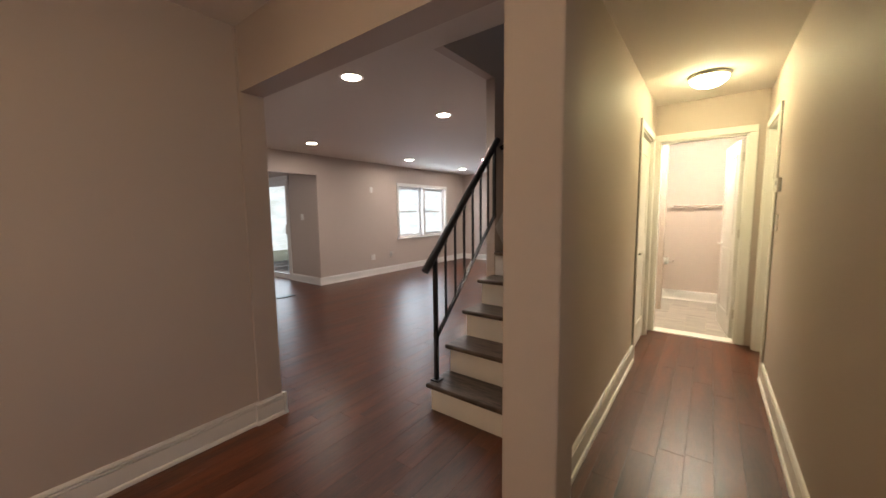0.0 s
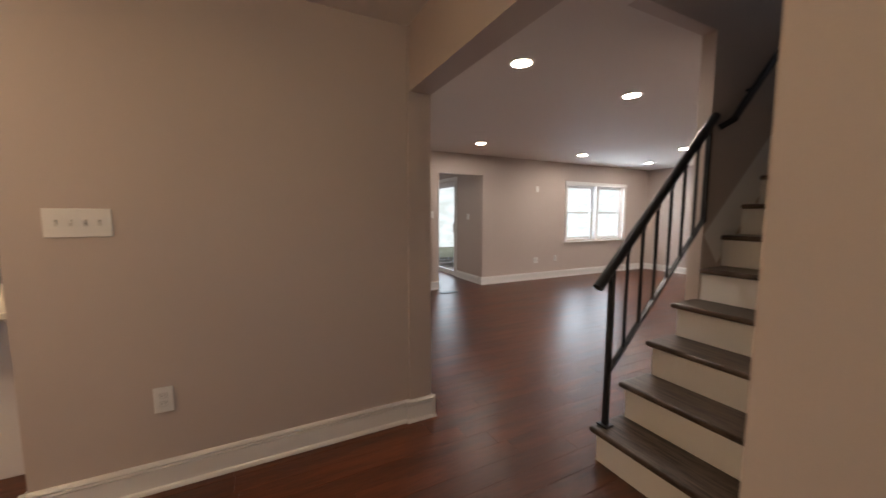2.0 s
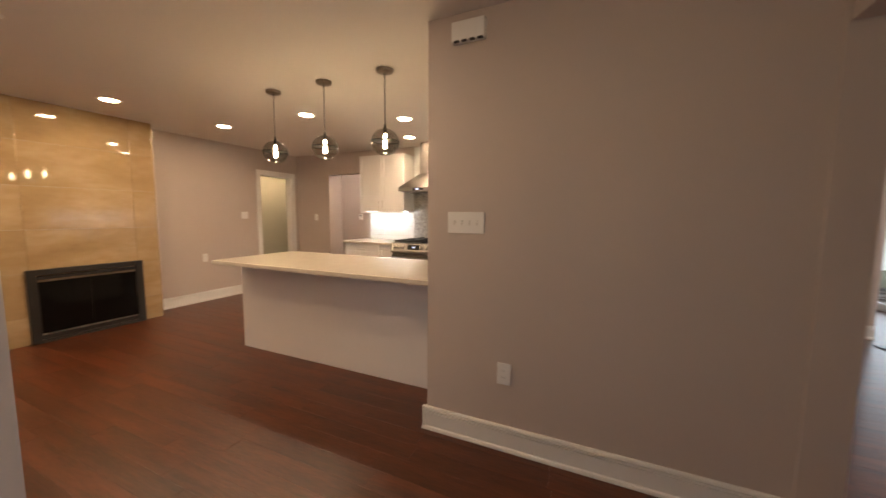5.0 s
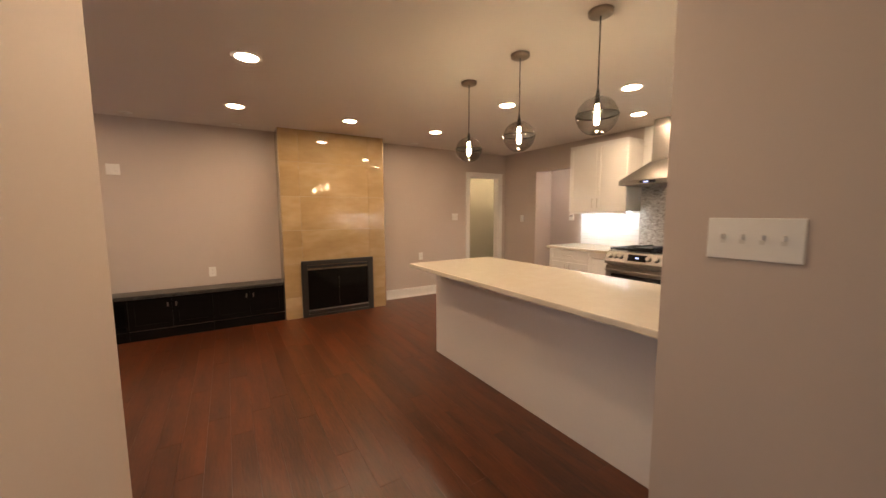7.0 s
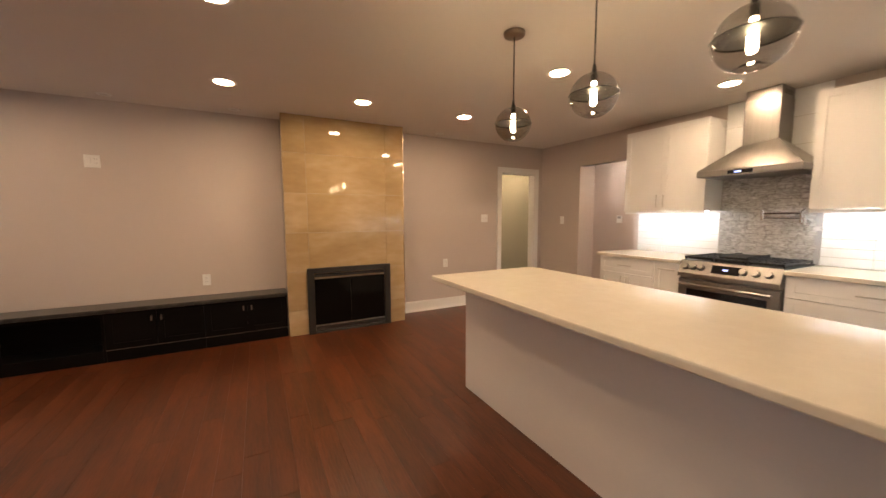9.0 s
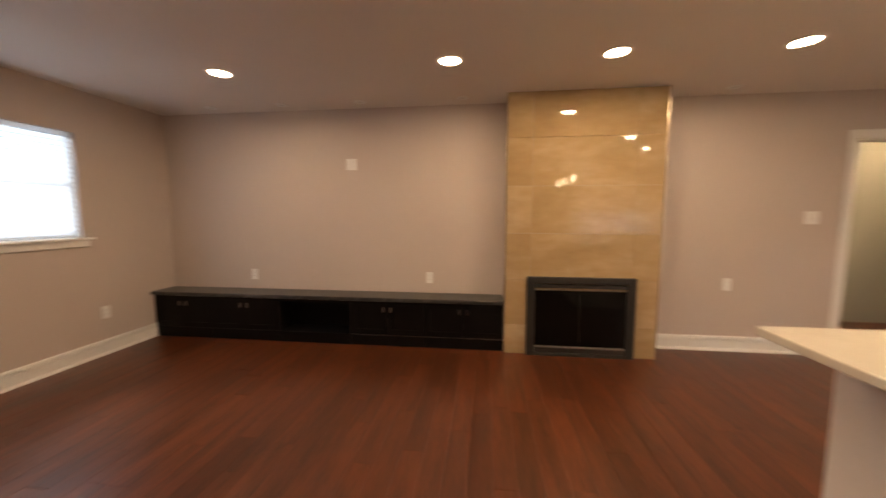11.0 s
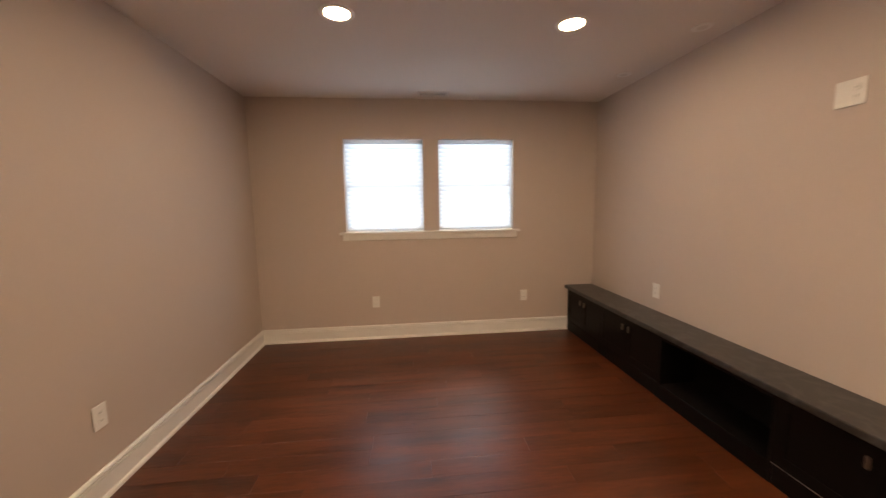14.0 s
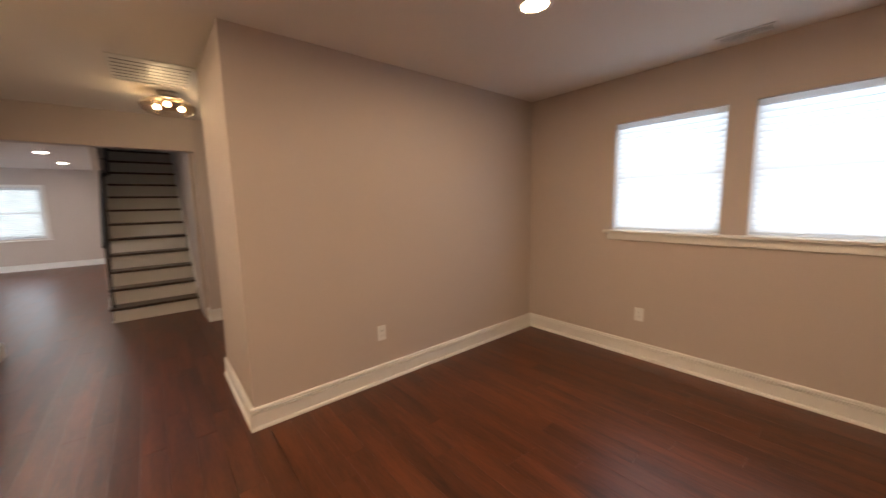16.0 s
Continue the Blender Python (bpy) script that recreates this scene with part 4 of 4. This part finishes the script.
part("cooktop", boxes((0.0, 0.60, -0.378, 0.378, 0.906, 0.918), bevel=0.004), BLACKIRON, rg)
for y0 in (-0.37, -0.12, 0.13):
    bm = bmesh.new()
    for k in range(5):
        yy = y0 + 0.01 + k * 0.055
        add_box(bm, 0.03, 0.58, yy, yy + 0.010, 0.936, 0.952)
    for x in (0.03, 0.17, 0.30, 0.43, 0.57):
        add_box(bm, x, x + 0.010, y0 + 0.01, y0 + 0.24, 0.932, 0.950)
    for x in (0.04, 0.56):
        for yy in (y0 + 0.012, y0 + 0.23):
            add_box(bm, x, x + 0.012, yy, yy + 0.012, 0.917, 0.94)
    part("grate", bm, BLACKIRON, rg)
part("griddle", boxes((0.10, 0.52, -0.11, 0.11, 0.953, 0.968), (0.10, 0.52, -0.11, -0.10, 0.968, 0.98), (0.10, 0.52, 0.10, 0.11, 0.968, 0.98), bevel=0.003), BLACKIRON, rg)

# hood
hood = thing("range_hood", (KITCH + 0.018, -1.205, 1.69), "stainless steel pyramid chimney range hood", "range hood")
part("rim", boxes((0, 0.50, -0.372, 0.372, 0.0, 0.055), bevel=0.003), STEEL, hood)
bm = bmesh.new()
lo = [bm.verts.new(v) for v in ((0, -0.372, 0.056), (0.50, -0.372, 0.056), (0.50, 0.372, 0.056), (0, 0.372, 0.056))]
hi = [bm.verts.new(v) for v in ((0, -0.13, 0.275), (0.265, -0.13, 0.275), (0.265, 0.13, 0.30), (0, 0.13, 0.275))]
for k in range(4):
    bm.faces.new((lo[k], lo[(k + 1) % 4], hi[(k + 1) % 4], hi[k]))
bm.faces.new(lo[::-1]), bm.faces.new(hi)
part("canopy", bm, STEEL, hood)
ch = part("chimney", boxes((0, 0.26, -0.128, 0.128, 0.276, 0.66), bevel=0.003), STEEL, hood)
part("chimney_upper", boxes((0, 0.254, -0.122, 0.122, 0.66, 0.748)), STEEL, hood)
part("vent_slots", boxes(*[(0.05, 0.20, 0.1215, 0.1235, 0.685 + 0.013 * k, 0.691 + 0.013 * k) for k in range(3)]), SLOT, hood)
part("control_strip", boxes((0.5005, 0.503, -0.12, 0.06, 0.012, 0.043)), SCREEN, hood)
part("clock_digits", boxes((0.503, 0.504, -0.07, -0.02, 0.02, 0.034)), DISPLAY, hood)
part("baffle_filter", boxes((0.06, 0.45, -0.35, 0.35, -0.004, -0.0005)), STEEL, hood)

# pot filler
pf = thing("pot_filler", (KITCH + 0.018, -0.935, 1.27), "chrome folding pot filler tap on the wall", "tap")
part("flange", rod((0, 0, 0), (0.012, 0, 0), 0.032, 18), CHROME, pf)
part("stem", rod((0.012, 0, 0), (0.07, 0, 0), 0.012), CHROME, pf)
part("arm", rod((0.07, 0.0, 0.045), (0.10, -0.27, 0.045), 0.009), CHROME, pf)
part("arm", rod((0.10, -0.27, 0.085), (0.12, 0.0, 0.085), 0.009), CHROME, pf)
part("joint", rod((0.10, -0.27, 0.02), (0.10, -0.27, 0.11), 0.014), CHROME, pf)
part("joint", rod((0.07, 0.0, -0.012), (0.07, 0.0, 0.075), 0.014), CHROME, pf)
part("spout", rod((0.12, 0.0, 0.095), (0.12, 0.0, 0.0), 0.010), CHROME, pf)
part("valve_handle", rod((0.12, 0.0, 0.10), (0.15, 0.03, 0.125), 0.006), CHROME, pf)


# ---- lamps ----
def downlight(x, y, lens=None, label="lit round recessed ceiling downlight with white trim"):
    d = thing("recessed_light", (x, y, CEILING), label, "ceiling light", "recessed downlights")
    part("trim_ring", lathe([(0.068, -0.0015), (0.072, -0.006), (0.092, -0.004), (0.097, -0.0008), (0.097, -0.0002)], 28), TRIM, d, smooth=True)
    part("lens", tube(0.0675, 0.002, 28, m=Matrix.Translation((0, 0, -0.003))), lens or LAMP, d, "glowing lens")
    return d


first = downlight(-0.345, -3.17)
# The last three are unseen, added to brighten the passage and the recess.
for x, y in [(1.475, -3.175), (-1.495, -3.17), (-2.635, -3.16), (1.455, -1.82), (-0.39, -1.855), (-2.66, -1.78), (-3.235, -0.85), (-4.11, -1.29), (-0.815, -0.38), (-4.4, -4.95), (-5.3, -4.85), (-5.35, -2.35)]:
    copy_thing(first, pose(x, y, CEILING))
second = downlight(-1.59, 3.03, LAMPCOOL)
# The last two are unseen fill, added for the recess and the sunroom.
for x, y in [(-1.68, 4.39), (-4.2, 4.36), (-4.24, 6.63), (-4.27, 8.65), (-3.0, 7.6), (-1.58, 6.33), (-1.55, 8.2), (-5.5, -3.2), (-6.7, 3.0)]:
    copy_thing(second, pose(x, y, CEILING))

spot = thing("ceiling_speaker", (2.23, -3.99, CEILING), "small unlit white round ceiling fitting", "ceiling fitting", "row of small ceiling fittings")
part("ring", lathe([(0.03, -0.002), (0.035, -0.007), (0.055, -0.004), (0.058, -0.0003)], 24), TRIM, spot, smooth=True)
part("grille", tube(0.0305, 0.002, 20, m=Matrix.Translation((0, 0, -0.004))), VENT, spot)
for x in (1.45, 0.63, -0.38):
    copy_thing(spot, pose(x, -3.99, CEILING))
copy_thing(spot, pose(-2.75, -3.99, CEILING))

# pendants
pend = thing("pendant_light", (-1.965, -1.462, CEILING), "smoked glass globe pendant on a dark cord, lit", "pendant light", "pendants over the island")
part("canopy", lathe([(0.0, -0.026), (0.05, -0.026), (0.062, -0.02), (0.064, -0.0005), (0.0, -0.0005)], 32), PEWTER, pend, "brownish nickel canopy", True)
part("cord", rod((0, 0, -0.026), (0, 0, -0.40), 0.0035, 8), BLACKIRON, pend)
part("socket_cap", lathe([(0.005, -0.395), (0.008, -0.41), (0.014, -0.44), (0.014, -0.475), (0.0, -0.478)], 20), BRONZE, pend, smooth=True)
gl = []
for k in range(15):
    a = math.pi * (0.115 + 0.76 * k / 14)
    bulge = 1.0 + (0.02 if k in (7, 8) else 0.0)
    gl.append((0.108 * math.sin(a) * bulge, -0.54 + 0.102 * math.cos(a)))
globe = part("globe", lathe(gl + [(0.03, gl[-1][1] + 0.012), (0.0, gl[-1][1] + 0.014)], 40), SMOKE, pend, "smoked blown glass globe", True)
globe.visible_shadow = False
for rr, zz in ((0.1095, -0.534), ):
    part("glass_band", lathe([(rr, zz + 0.003), (rr + 0.0035, zz), (rr, zz - 0.003), (rr, zz + 0.003)], 36), BRONZE, globe, "darker glass band", True).visible_shadow = False
part("bulb", lathe([(0.0, -0.590), (0.010, -0.586), (0.0135, -0.572), (0.0135, -0.515), (0.011, -0.492), (0.010, -0.478)], 18), BULB, pend, "glowing tubular bulb", True)
for y in (-0.87, -0.265):
    copy_thing(pend, pose(-1.965, y, CEILING))

# hall dome light
hl = thing("hall_ceiling_light", (0.715, 4.82, CEILING), "lit frosted dome ceiling light with nickel rim", "ceiling light")
part("rim", lathe([(0.14, -0.0005), (0.146, -0.008), (0.143, -0.022), (0.134, -0.03), (0.12, -0.03)], 40), NICKEL, hl, smooth=True)
part("dome", lathe([(0.134, -0.03), (0.122, -0.055), (0.092, -0.08), (0.05, -0.096), (0.0, -0.10)], 40), DOME, hl, "glowing frosted glass dome", True)
# bathroom light, added out of view to brighten the room
bl = thing("bathroom_light", (0.7, 6.25, CEILING), "unseen lit dome added to brighten the bathroom", "ceiling light")
part("dome", lathe([(0.14, -0.001), (0.13, -0.03), (0.08, -0.06), (0.0, -0.07)], 32), BATHDOME, bl, smooth=True)

# foyer light
fl = thing("foyer_light", (0.0, 1.06, CEILING), "semi-flush glass drum light with three lit bulbs", "ceiling light")
part("canopy", lathe([(0.0, -0.03), (0.06, -0.028), (0.075, -0.0005)], 28), NICKEL, fl, smooth=True)
part("stem", rod((0, 0, -0.03), (0, 0, -0.10), 0.01), NICKEL, fl)
part("top_ring", lathe([(0.0, -0.075), (0.13, -0.075), (0.134, -0.07), (0.134, -0.066), (0.0, -0.064)], 32), NICKEL, fl, smooth=True)
sh = part("glass_shade", lathe([(0.105, -0.075), (0.18, -0.088), (0.21, -0.12), (0.20, -0.16), (0.15, -0.185)], 40), AMBER, fl, "clear faceted glass shade", False)
sh.visible_shadow = False
for k in range(3):
    a = 2 * math.pi * k / 3 + 0.4
    c = Vector((0.105 * math.cos(a), 0.105 * math.sin(a), -0.105))
    hold = part("lamp_holder", rod(c + Vector((0, 0, 0.03)), c, 0.013), NICKEL, fl)
    part("bulb", lathe([(0.0, -0.045), (0.018, -0.035), (0.022, -0.018), (0.013, 0.0)], 16), FOYERBULB, hold, "glowing bulb", True).location = c

# ---- vents ----
def grille(name, w, d, n, at, label, rz=0, cover=0.27, back=None, tilt=28, drop=-0.0065):
    g = thing(name, at, label, "vent", rz=rz)
    part("frame", boxes((-w / 2, w / 2, -d / 2, -d / 2 + 0.02, -0.008, -0.001), (-w / 2, w / 2, d / 2 - 0.02, d / 2, -0.008, -0.001), (-w / 2, -w / 2 + 0.02, -d / 2 + 0.02, d / 2 - 0.02, -0.008, -0.001), (w / 2 - 0.02, w / 2, -d / 2 + 0.02, d / 2 - 0.02, -0.008, -0.001), bevel=0.0015), VENT, g)
    part("backing", boxes((-w / 2 + 0.02, w / 2 - 0.02, -d / 2 + 0.02, d / 2 - 0.02, -0.002, -0.001)), back or SLOT, g)
    me = None
    for k in range(n):
        y = -d / 2 + 0.02 + (d - 0.04) * (k + 0.5) / n
        if me is None:
            s = part("slat", boxes((-w / 2 + 0.02, w / 2 - 0.02, -(d - 0.04) / n * cover, (d - 0.04) / n * cover, -0.001, 0.001)), VENT, g)
            me = s.data
        else:
            s = new("slat", me)
            s.parent = g
        s.matrix_basis = pose(0, y, drop, tilt, 0, 0)
    return g


grille("return_air_grille", 0.50, 0.60, 7, (-0.11, 0.545, CEILING), "large white return-air grille in the ceiling", 0, 0.36, SLOT, 0, -0.0035)
grille("supply_vent", 0.30, 0.13, 5, (2.82, -2.45, CEILING), "small white supply vent in the ceiling", 90, 0.22, None, 0, -0.0035)
fv = grille("floor_register", 0.30, 0.11, 5, (-4.75, 4.10, 0.011), "dark metal floor register by the opening", 90)
for o in fv.children:
    o.data = o.data.copy() if o.data.users > 1 else o.data
    o.data.materials[0] = IRON


# ---- plates ----
def plate(name, at, rz, w, h, holes, label, category):
    """A wall plate facing local -y, with holes of kind toggle, outlet or none."""
    p = thing(name, at, label, category, rz=rz)
    part("cover", boxes((-w / 2, w / 2, -0.008, -0.001, -h / 2, h / 2), bevel=0.0025, segs=2), PLASTIC, p)
    for kind, x in holes:
        if kind == "toggle":
            part("toggle_slot", boxes((x - 0.006, x + 0.006, -0.0095, -0.0075, -0.014, 0.014)), VENT, p)
            part("toggle", boxes((x - 0.005, x + 0.005, -0.022, -0.009, -0.001, 0.013), bevel=0.0015), PLASTIC, p)
        elif kind == "outlet":
            for z in (-0.02, 0.02):
                s = part("socket", boxes((x - 0.016, x + 0.016, -0.0105, -0.0078, z - 0.013, z + 0.013), bevel=0.003), PLASTIC, p)
                part("socket_slots", boxes((x - 0.008, x - 0.005, -0.0112, -0.0104, z - 0.004, z + 0.006), (x + 0.005, x + 0.008, -0.0112, -0.0104, z - 0.004, z + 0.006)), GREYP, s)
        elif kind == "rocker":
            part("rocker", boxes((x - 0.016, x + 0.016, -0.012, -0.0078, -0.033, 0.033), bevel=0.002), PLASTIC, p)
    return p


OUT, SWI = "white duplex outlet plate on the painted wall", "white light switch plate on the painted wall"
plate("switch_plate", (-1.50, 0.595, 1.30), 90, 0.222, 0.122, [("toggle", -0.069), ("toggle", -0.023), ("toggle", 0.023), ("toggle", 0.069)], "white four-gang toggle switch plate", "light switch")
plate("wall_outlet", (-1.50, 0.838, 0.45), 90, 0.078, 0.125, [("outlet", 0)], OUT, "outlet")
for x, z in ((1.98, 0.665), (-0.026, 0.666), (-2.94, 0.66)):
    plate("wall_outlet", (x, BACK, z), 180, 0.075, 0.12, [("outlet", 0)], OUT, "outlet")
plate("media_plate", (0.81, BACK, 1.865), 180, 0.118, 0.118, [("rocker", -0.025), ("outlet", 0.026)], "white two-gang media plate high on the wall", "wall plate")
plate("switch_plate", (-3.62, BACK, 1.305), 180, 0.12, 0.118, [("toggle", -0.023), ("toggle", 0.023)], SWI, "light switch")
plate("switch_plate", (KITCH, -3.733, 1.27), 90, 0.075, 0.118, [("toggle", 0)], SWI, "light switch")
plate("switch_plate", (-4.18, -5.40, 1.30), 180, 0.12, 0.118, [("toggle", -0.023), ("toggle", 0.023)], SWI, "light switch")
plate("wall_outlet", (EAST, -1.83, 0.395), 270, 0.075, 0.118, [("outlet", 0)], OUT, "outlet")
plate("wall_outlet", (EAST, -3.42, 0.405), 270, 0.075, 0.118, [("outlet", 0)], OUT, "outlet")
plate("wall_outlet", (1.085, -0.67, 0.40), 0, 0.075, 0.118, [("outlet", 0)], OUT, "outlet")
plate("wall_outlet", (WEST, 6.32, 0.40), 90, 0.118, 0.118, [("outlet", -0.025), ("outlet", 0.025)], OUT, "outlet")
plate("wall_outlet", (WEST, 6.86, 0.42), 90, 0.075, 0.118, [("outlet", 0)], OUT, "outlet")
plate("blank_plate", (WEST, 6.32, 1.86), 90, 0.075, 0.118, [("rocker", 0)], "white single wall plate near the windows", "wall plate")
plate("switch_plate", (WEST, 3.93, 1.34), 90, 0.09, 0.118, [("toggle", 0)], SWI, "light switch")
plate("switch_plate", (1.17, 4.60, 1.24), 270, 0.075, 0.118, [("toggle", 0)], SWI, "light switch")
plate("switch_plate", (-5.62, 5.0, 1.30), 0, 0.09, 0.118, [("toggle", 0)], SWI, "light switch")

th = thing("thermostat", (1.17, 4.58, 1.51), "white wall thermostat in the hall", "thermostat", rz=270)
part("case", boxes((-0.045, 0.045, -0.026, -0.001, -0.05, 0.05), bevel=0.005, segs=2), PLASTIC, th)
part("dial", boxes((-0.025, 0.025, -0.028, -0.0255, 0.0, 0.03)), GREYP, th)
th = thing("wall_keypad", (-5.90, -3.55, 1.28), "white wall keypad in the recess", "keypad", rz=90)
part("case", boxes((-0.05, 0.05, -0.024, -0.001, -0.06, 0.06), bevel=0.004), PLASTIC, th)
part("screen", boxes((-0.03, 0.03, -0.026, -0.0235, 0.01, 0.045)), GREYP, th)
cb = thing("door_chime", (-1.50, 0.605, 2.325), "white door chime box high on the wall", "door chime", rz=90)
part("case", boxes((-0.095, 0.095, -0.045, -0.001, -0.05, 0.055), bevel=0.006, segs=2), PLASTIC, cb)
part("grille_slots", boxes(*[(-0.08 + 0.045 * k, -0.05 + 0.045 * k, -0.0452, -0.03, -0.0512, -0.044) for k in range(4)]), SLOT, cb)

# ---- bathroom things ----
tb = thing("towel_bar", (0.645, 7.40, 1.40), "dark nickel towel bar on the bathroom wall", "towel bar")
part("bar", rod((-0.30, -0.06, 0), (0.30, -0.06, 0), 0.010), PEWTER, tb)
for s in (-0.29, 0.29):
    part("post", rod((s, -0.001, 0), (s, -0.066, 0), 0.016), PEWTER, tb)
tp = thing("toilet_paper_holder", (0.27, 7.40, 0.585), "chrome toilet paper holder on the bathroom wall", "paper holder")
part("arm", rod((0.10, -0.001, 0), (0.10, -0.07, 0), 0.012), CHROME, tp)
part("spindle", rod((-0.08, -0.065, 0), (0.10, -0.065, 0), 0.007), CHROME, tp)
roll = thing("toilet_paper_roll", (0.25, 7.335, 0.585), "white roll of toilet paper on its holder", "paper roll")
part("paper", tube(0.052, 0.105, 28, m=pose(-0.05, 0, 0, 0, 90, 0)), PAPER, roll)

# ---- floor pieces ----
bath_mesh = bpy.data.meshes.new("tile")
bm = boxes((0.0015, 0.1985, 0.0015, 0.7985, -0.013, 0.0), bevel=0.0015)
bm.to_mesh(bath_mesh)
bm.free()
bath_mesh.materials.append(BATHTILE)
BATH = tagged(part("floor_bathroom", boxes((-0.42, 2.22, 5.705, 7.42, -0.0128, 0.0025)), GROUT), "grey wood-look tile bathroom floor", "floor", kind="structure")
half_mesh = bpy.data.meshes.new("tile")
bm = boxes((0.0015, 0.1985, 0.0015, 0.3985, -0.013, 0.0), bevel=0.0015)
bm.to_mesh(half_mesh)
bm.free()
half_mesh.materials.append(BATHTILE)
for i in range(13):
    for me, y in ((bath_mesh, 5.71), (bath_mesh, 6.51), (half_mesh, 7.31)) if i % 2 else ((half_mesh, 5.71), (bath_mesh, 6.11), (bath_mesh, 6.91)):
        ob = new("tile", me)
        ob.parent = BATH
        ob.location = (-0.4 + 0.2 * i, y, 0.004)

ROOMS = [(-4.9, 3.05, -4.3, -0.6), (-4.9, 0.2, -0.75, 1.05), (-1.65, 1.3, 0.3, 2.3), (0.2, 1.25, 2.1, 5.58), (-5.2, 0.3, 2.1, 9.9), (-9.3, -5.0, 0.9, 5.1), (-6.0, -4.8, -4.2, -1.8), (-6.5, -3.0, -5.5, -4.2)]
NEAR = [(-2.0, 3.05, -4.3, -0.6), (-1.55, 0.15, -0.75, 2.3)]
random.seed(11)
GAP, WIDE = 0.0006, 0.127
plank_meshes = {}
for ln in (0.75, 0.9, 1.05, 1.2, 1.35):
    me = bpy.data.meshes.new("plank")
    bm = bmesh.new()
    add_box(bm, GAP / 2, WIDE - GAP / 2, GAP / 2, ln - GAP / 2, -0.012, 0.0)
    top = [e for e in bm.edges if all(v.co.z > -0.001 for v in e.verts)]
    bmesh.ops.bevel(bm, geom=top, offset=0.0007, segments=1, affect="EDGES")
    bm.to_mesh(me)
    bm.free()
    me.materials.append(WOOD)
    plank_meshes[ln] = me
far_v, far_f, singles = [], [], 0
i = 0
x = -9.3
while x < 3.1:
    y = -5.6 - random.random() * 1.2
    while y < 9.95:
        ln = random.choice((0.75, 0.9, 1.05, 1.2, 1.35))
        inside = any(a - 0.05 < x + WIDE and x < b and y < d and y + ln > c for a, b, c, d in ROOMS)
        if inside and y > 5.56 and x + WIDE > 0.27:
            inside = False
        if inside:
            cx, cy = x + WIDE / 2, y + ln / 2
            if singles < 300 and any(a < cx < b and c < cy < d for a, b, c, d in NEAR):
                ob = new("plank", plank_meshes[ln])
                ob.parent = FLOOR
                ob.location = (x, y, random.uniform(-0.0004, 0.0004))
                singles += 1
            else:
                me = plank_meshes[ln]
                n0 = len(far_v)
                far_v += [(v.co.x + x, v.co.y + y, v.co.z) for v in me.vertices]
                far_f += [tuple(n0 + k for k in p.vertices) for p in me.polygons]
        y += ln
    x += WIDE
me = bpy.data.meshes.new("planks")
me.from_pydata(far_v, [], far_f)
me.materials.append(WOOD)
ob = new("planks", me)
ob.parent = FLOOR
ob["kind"] = "stuff"
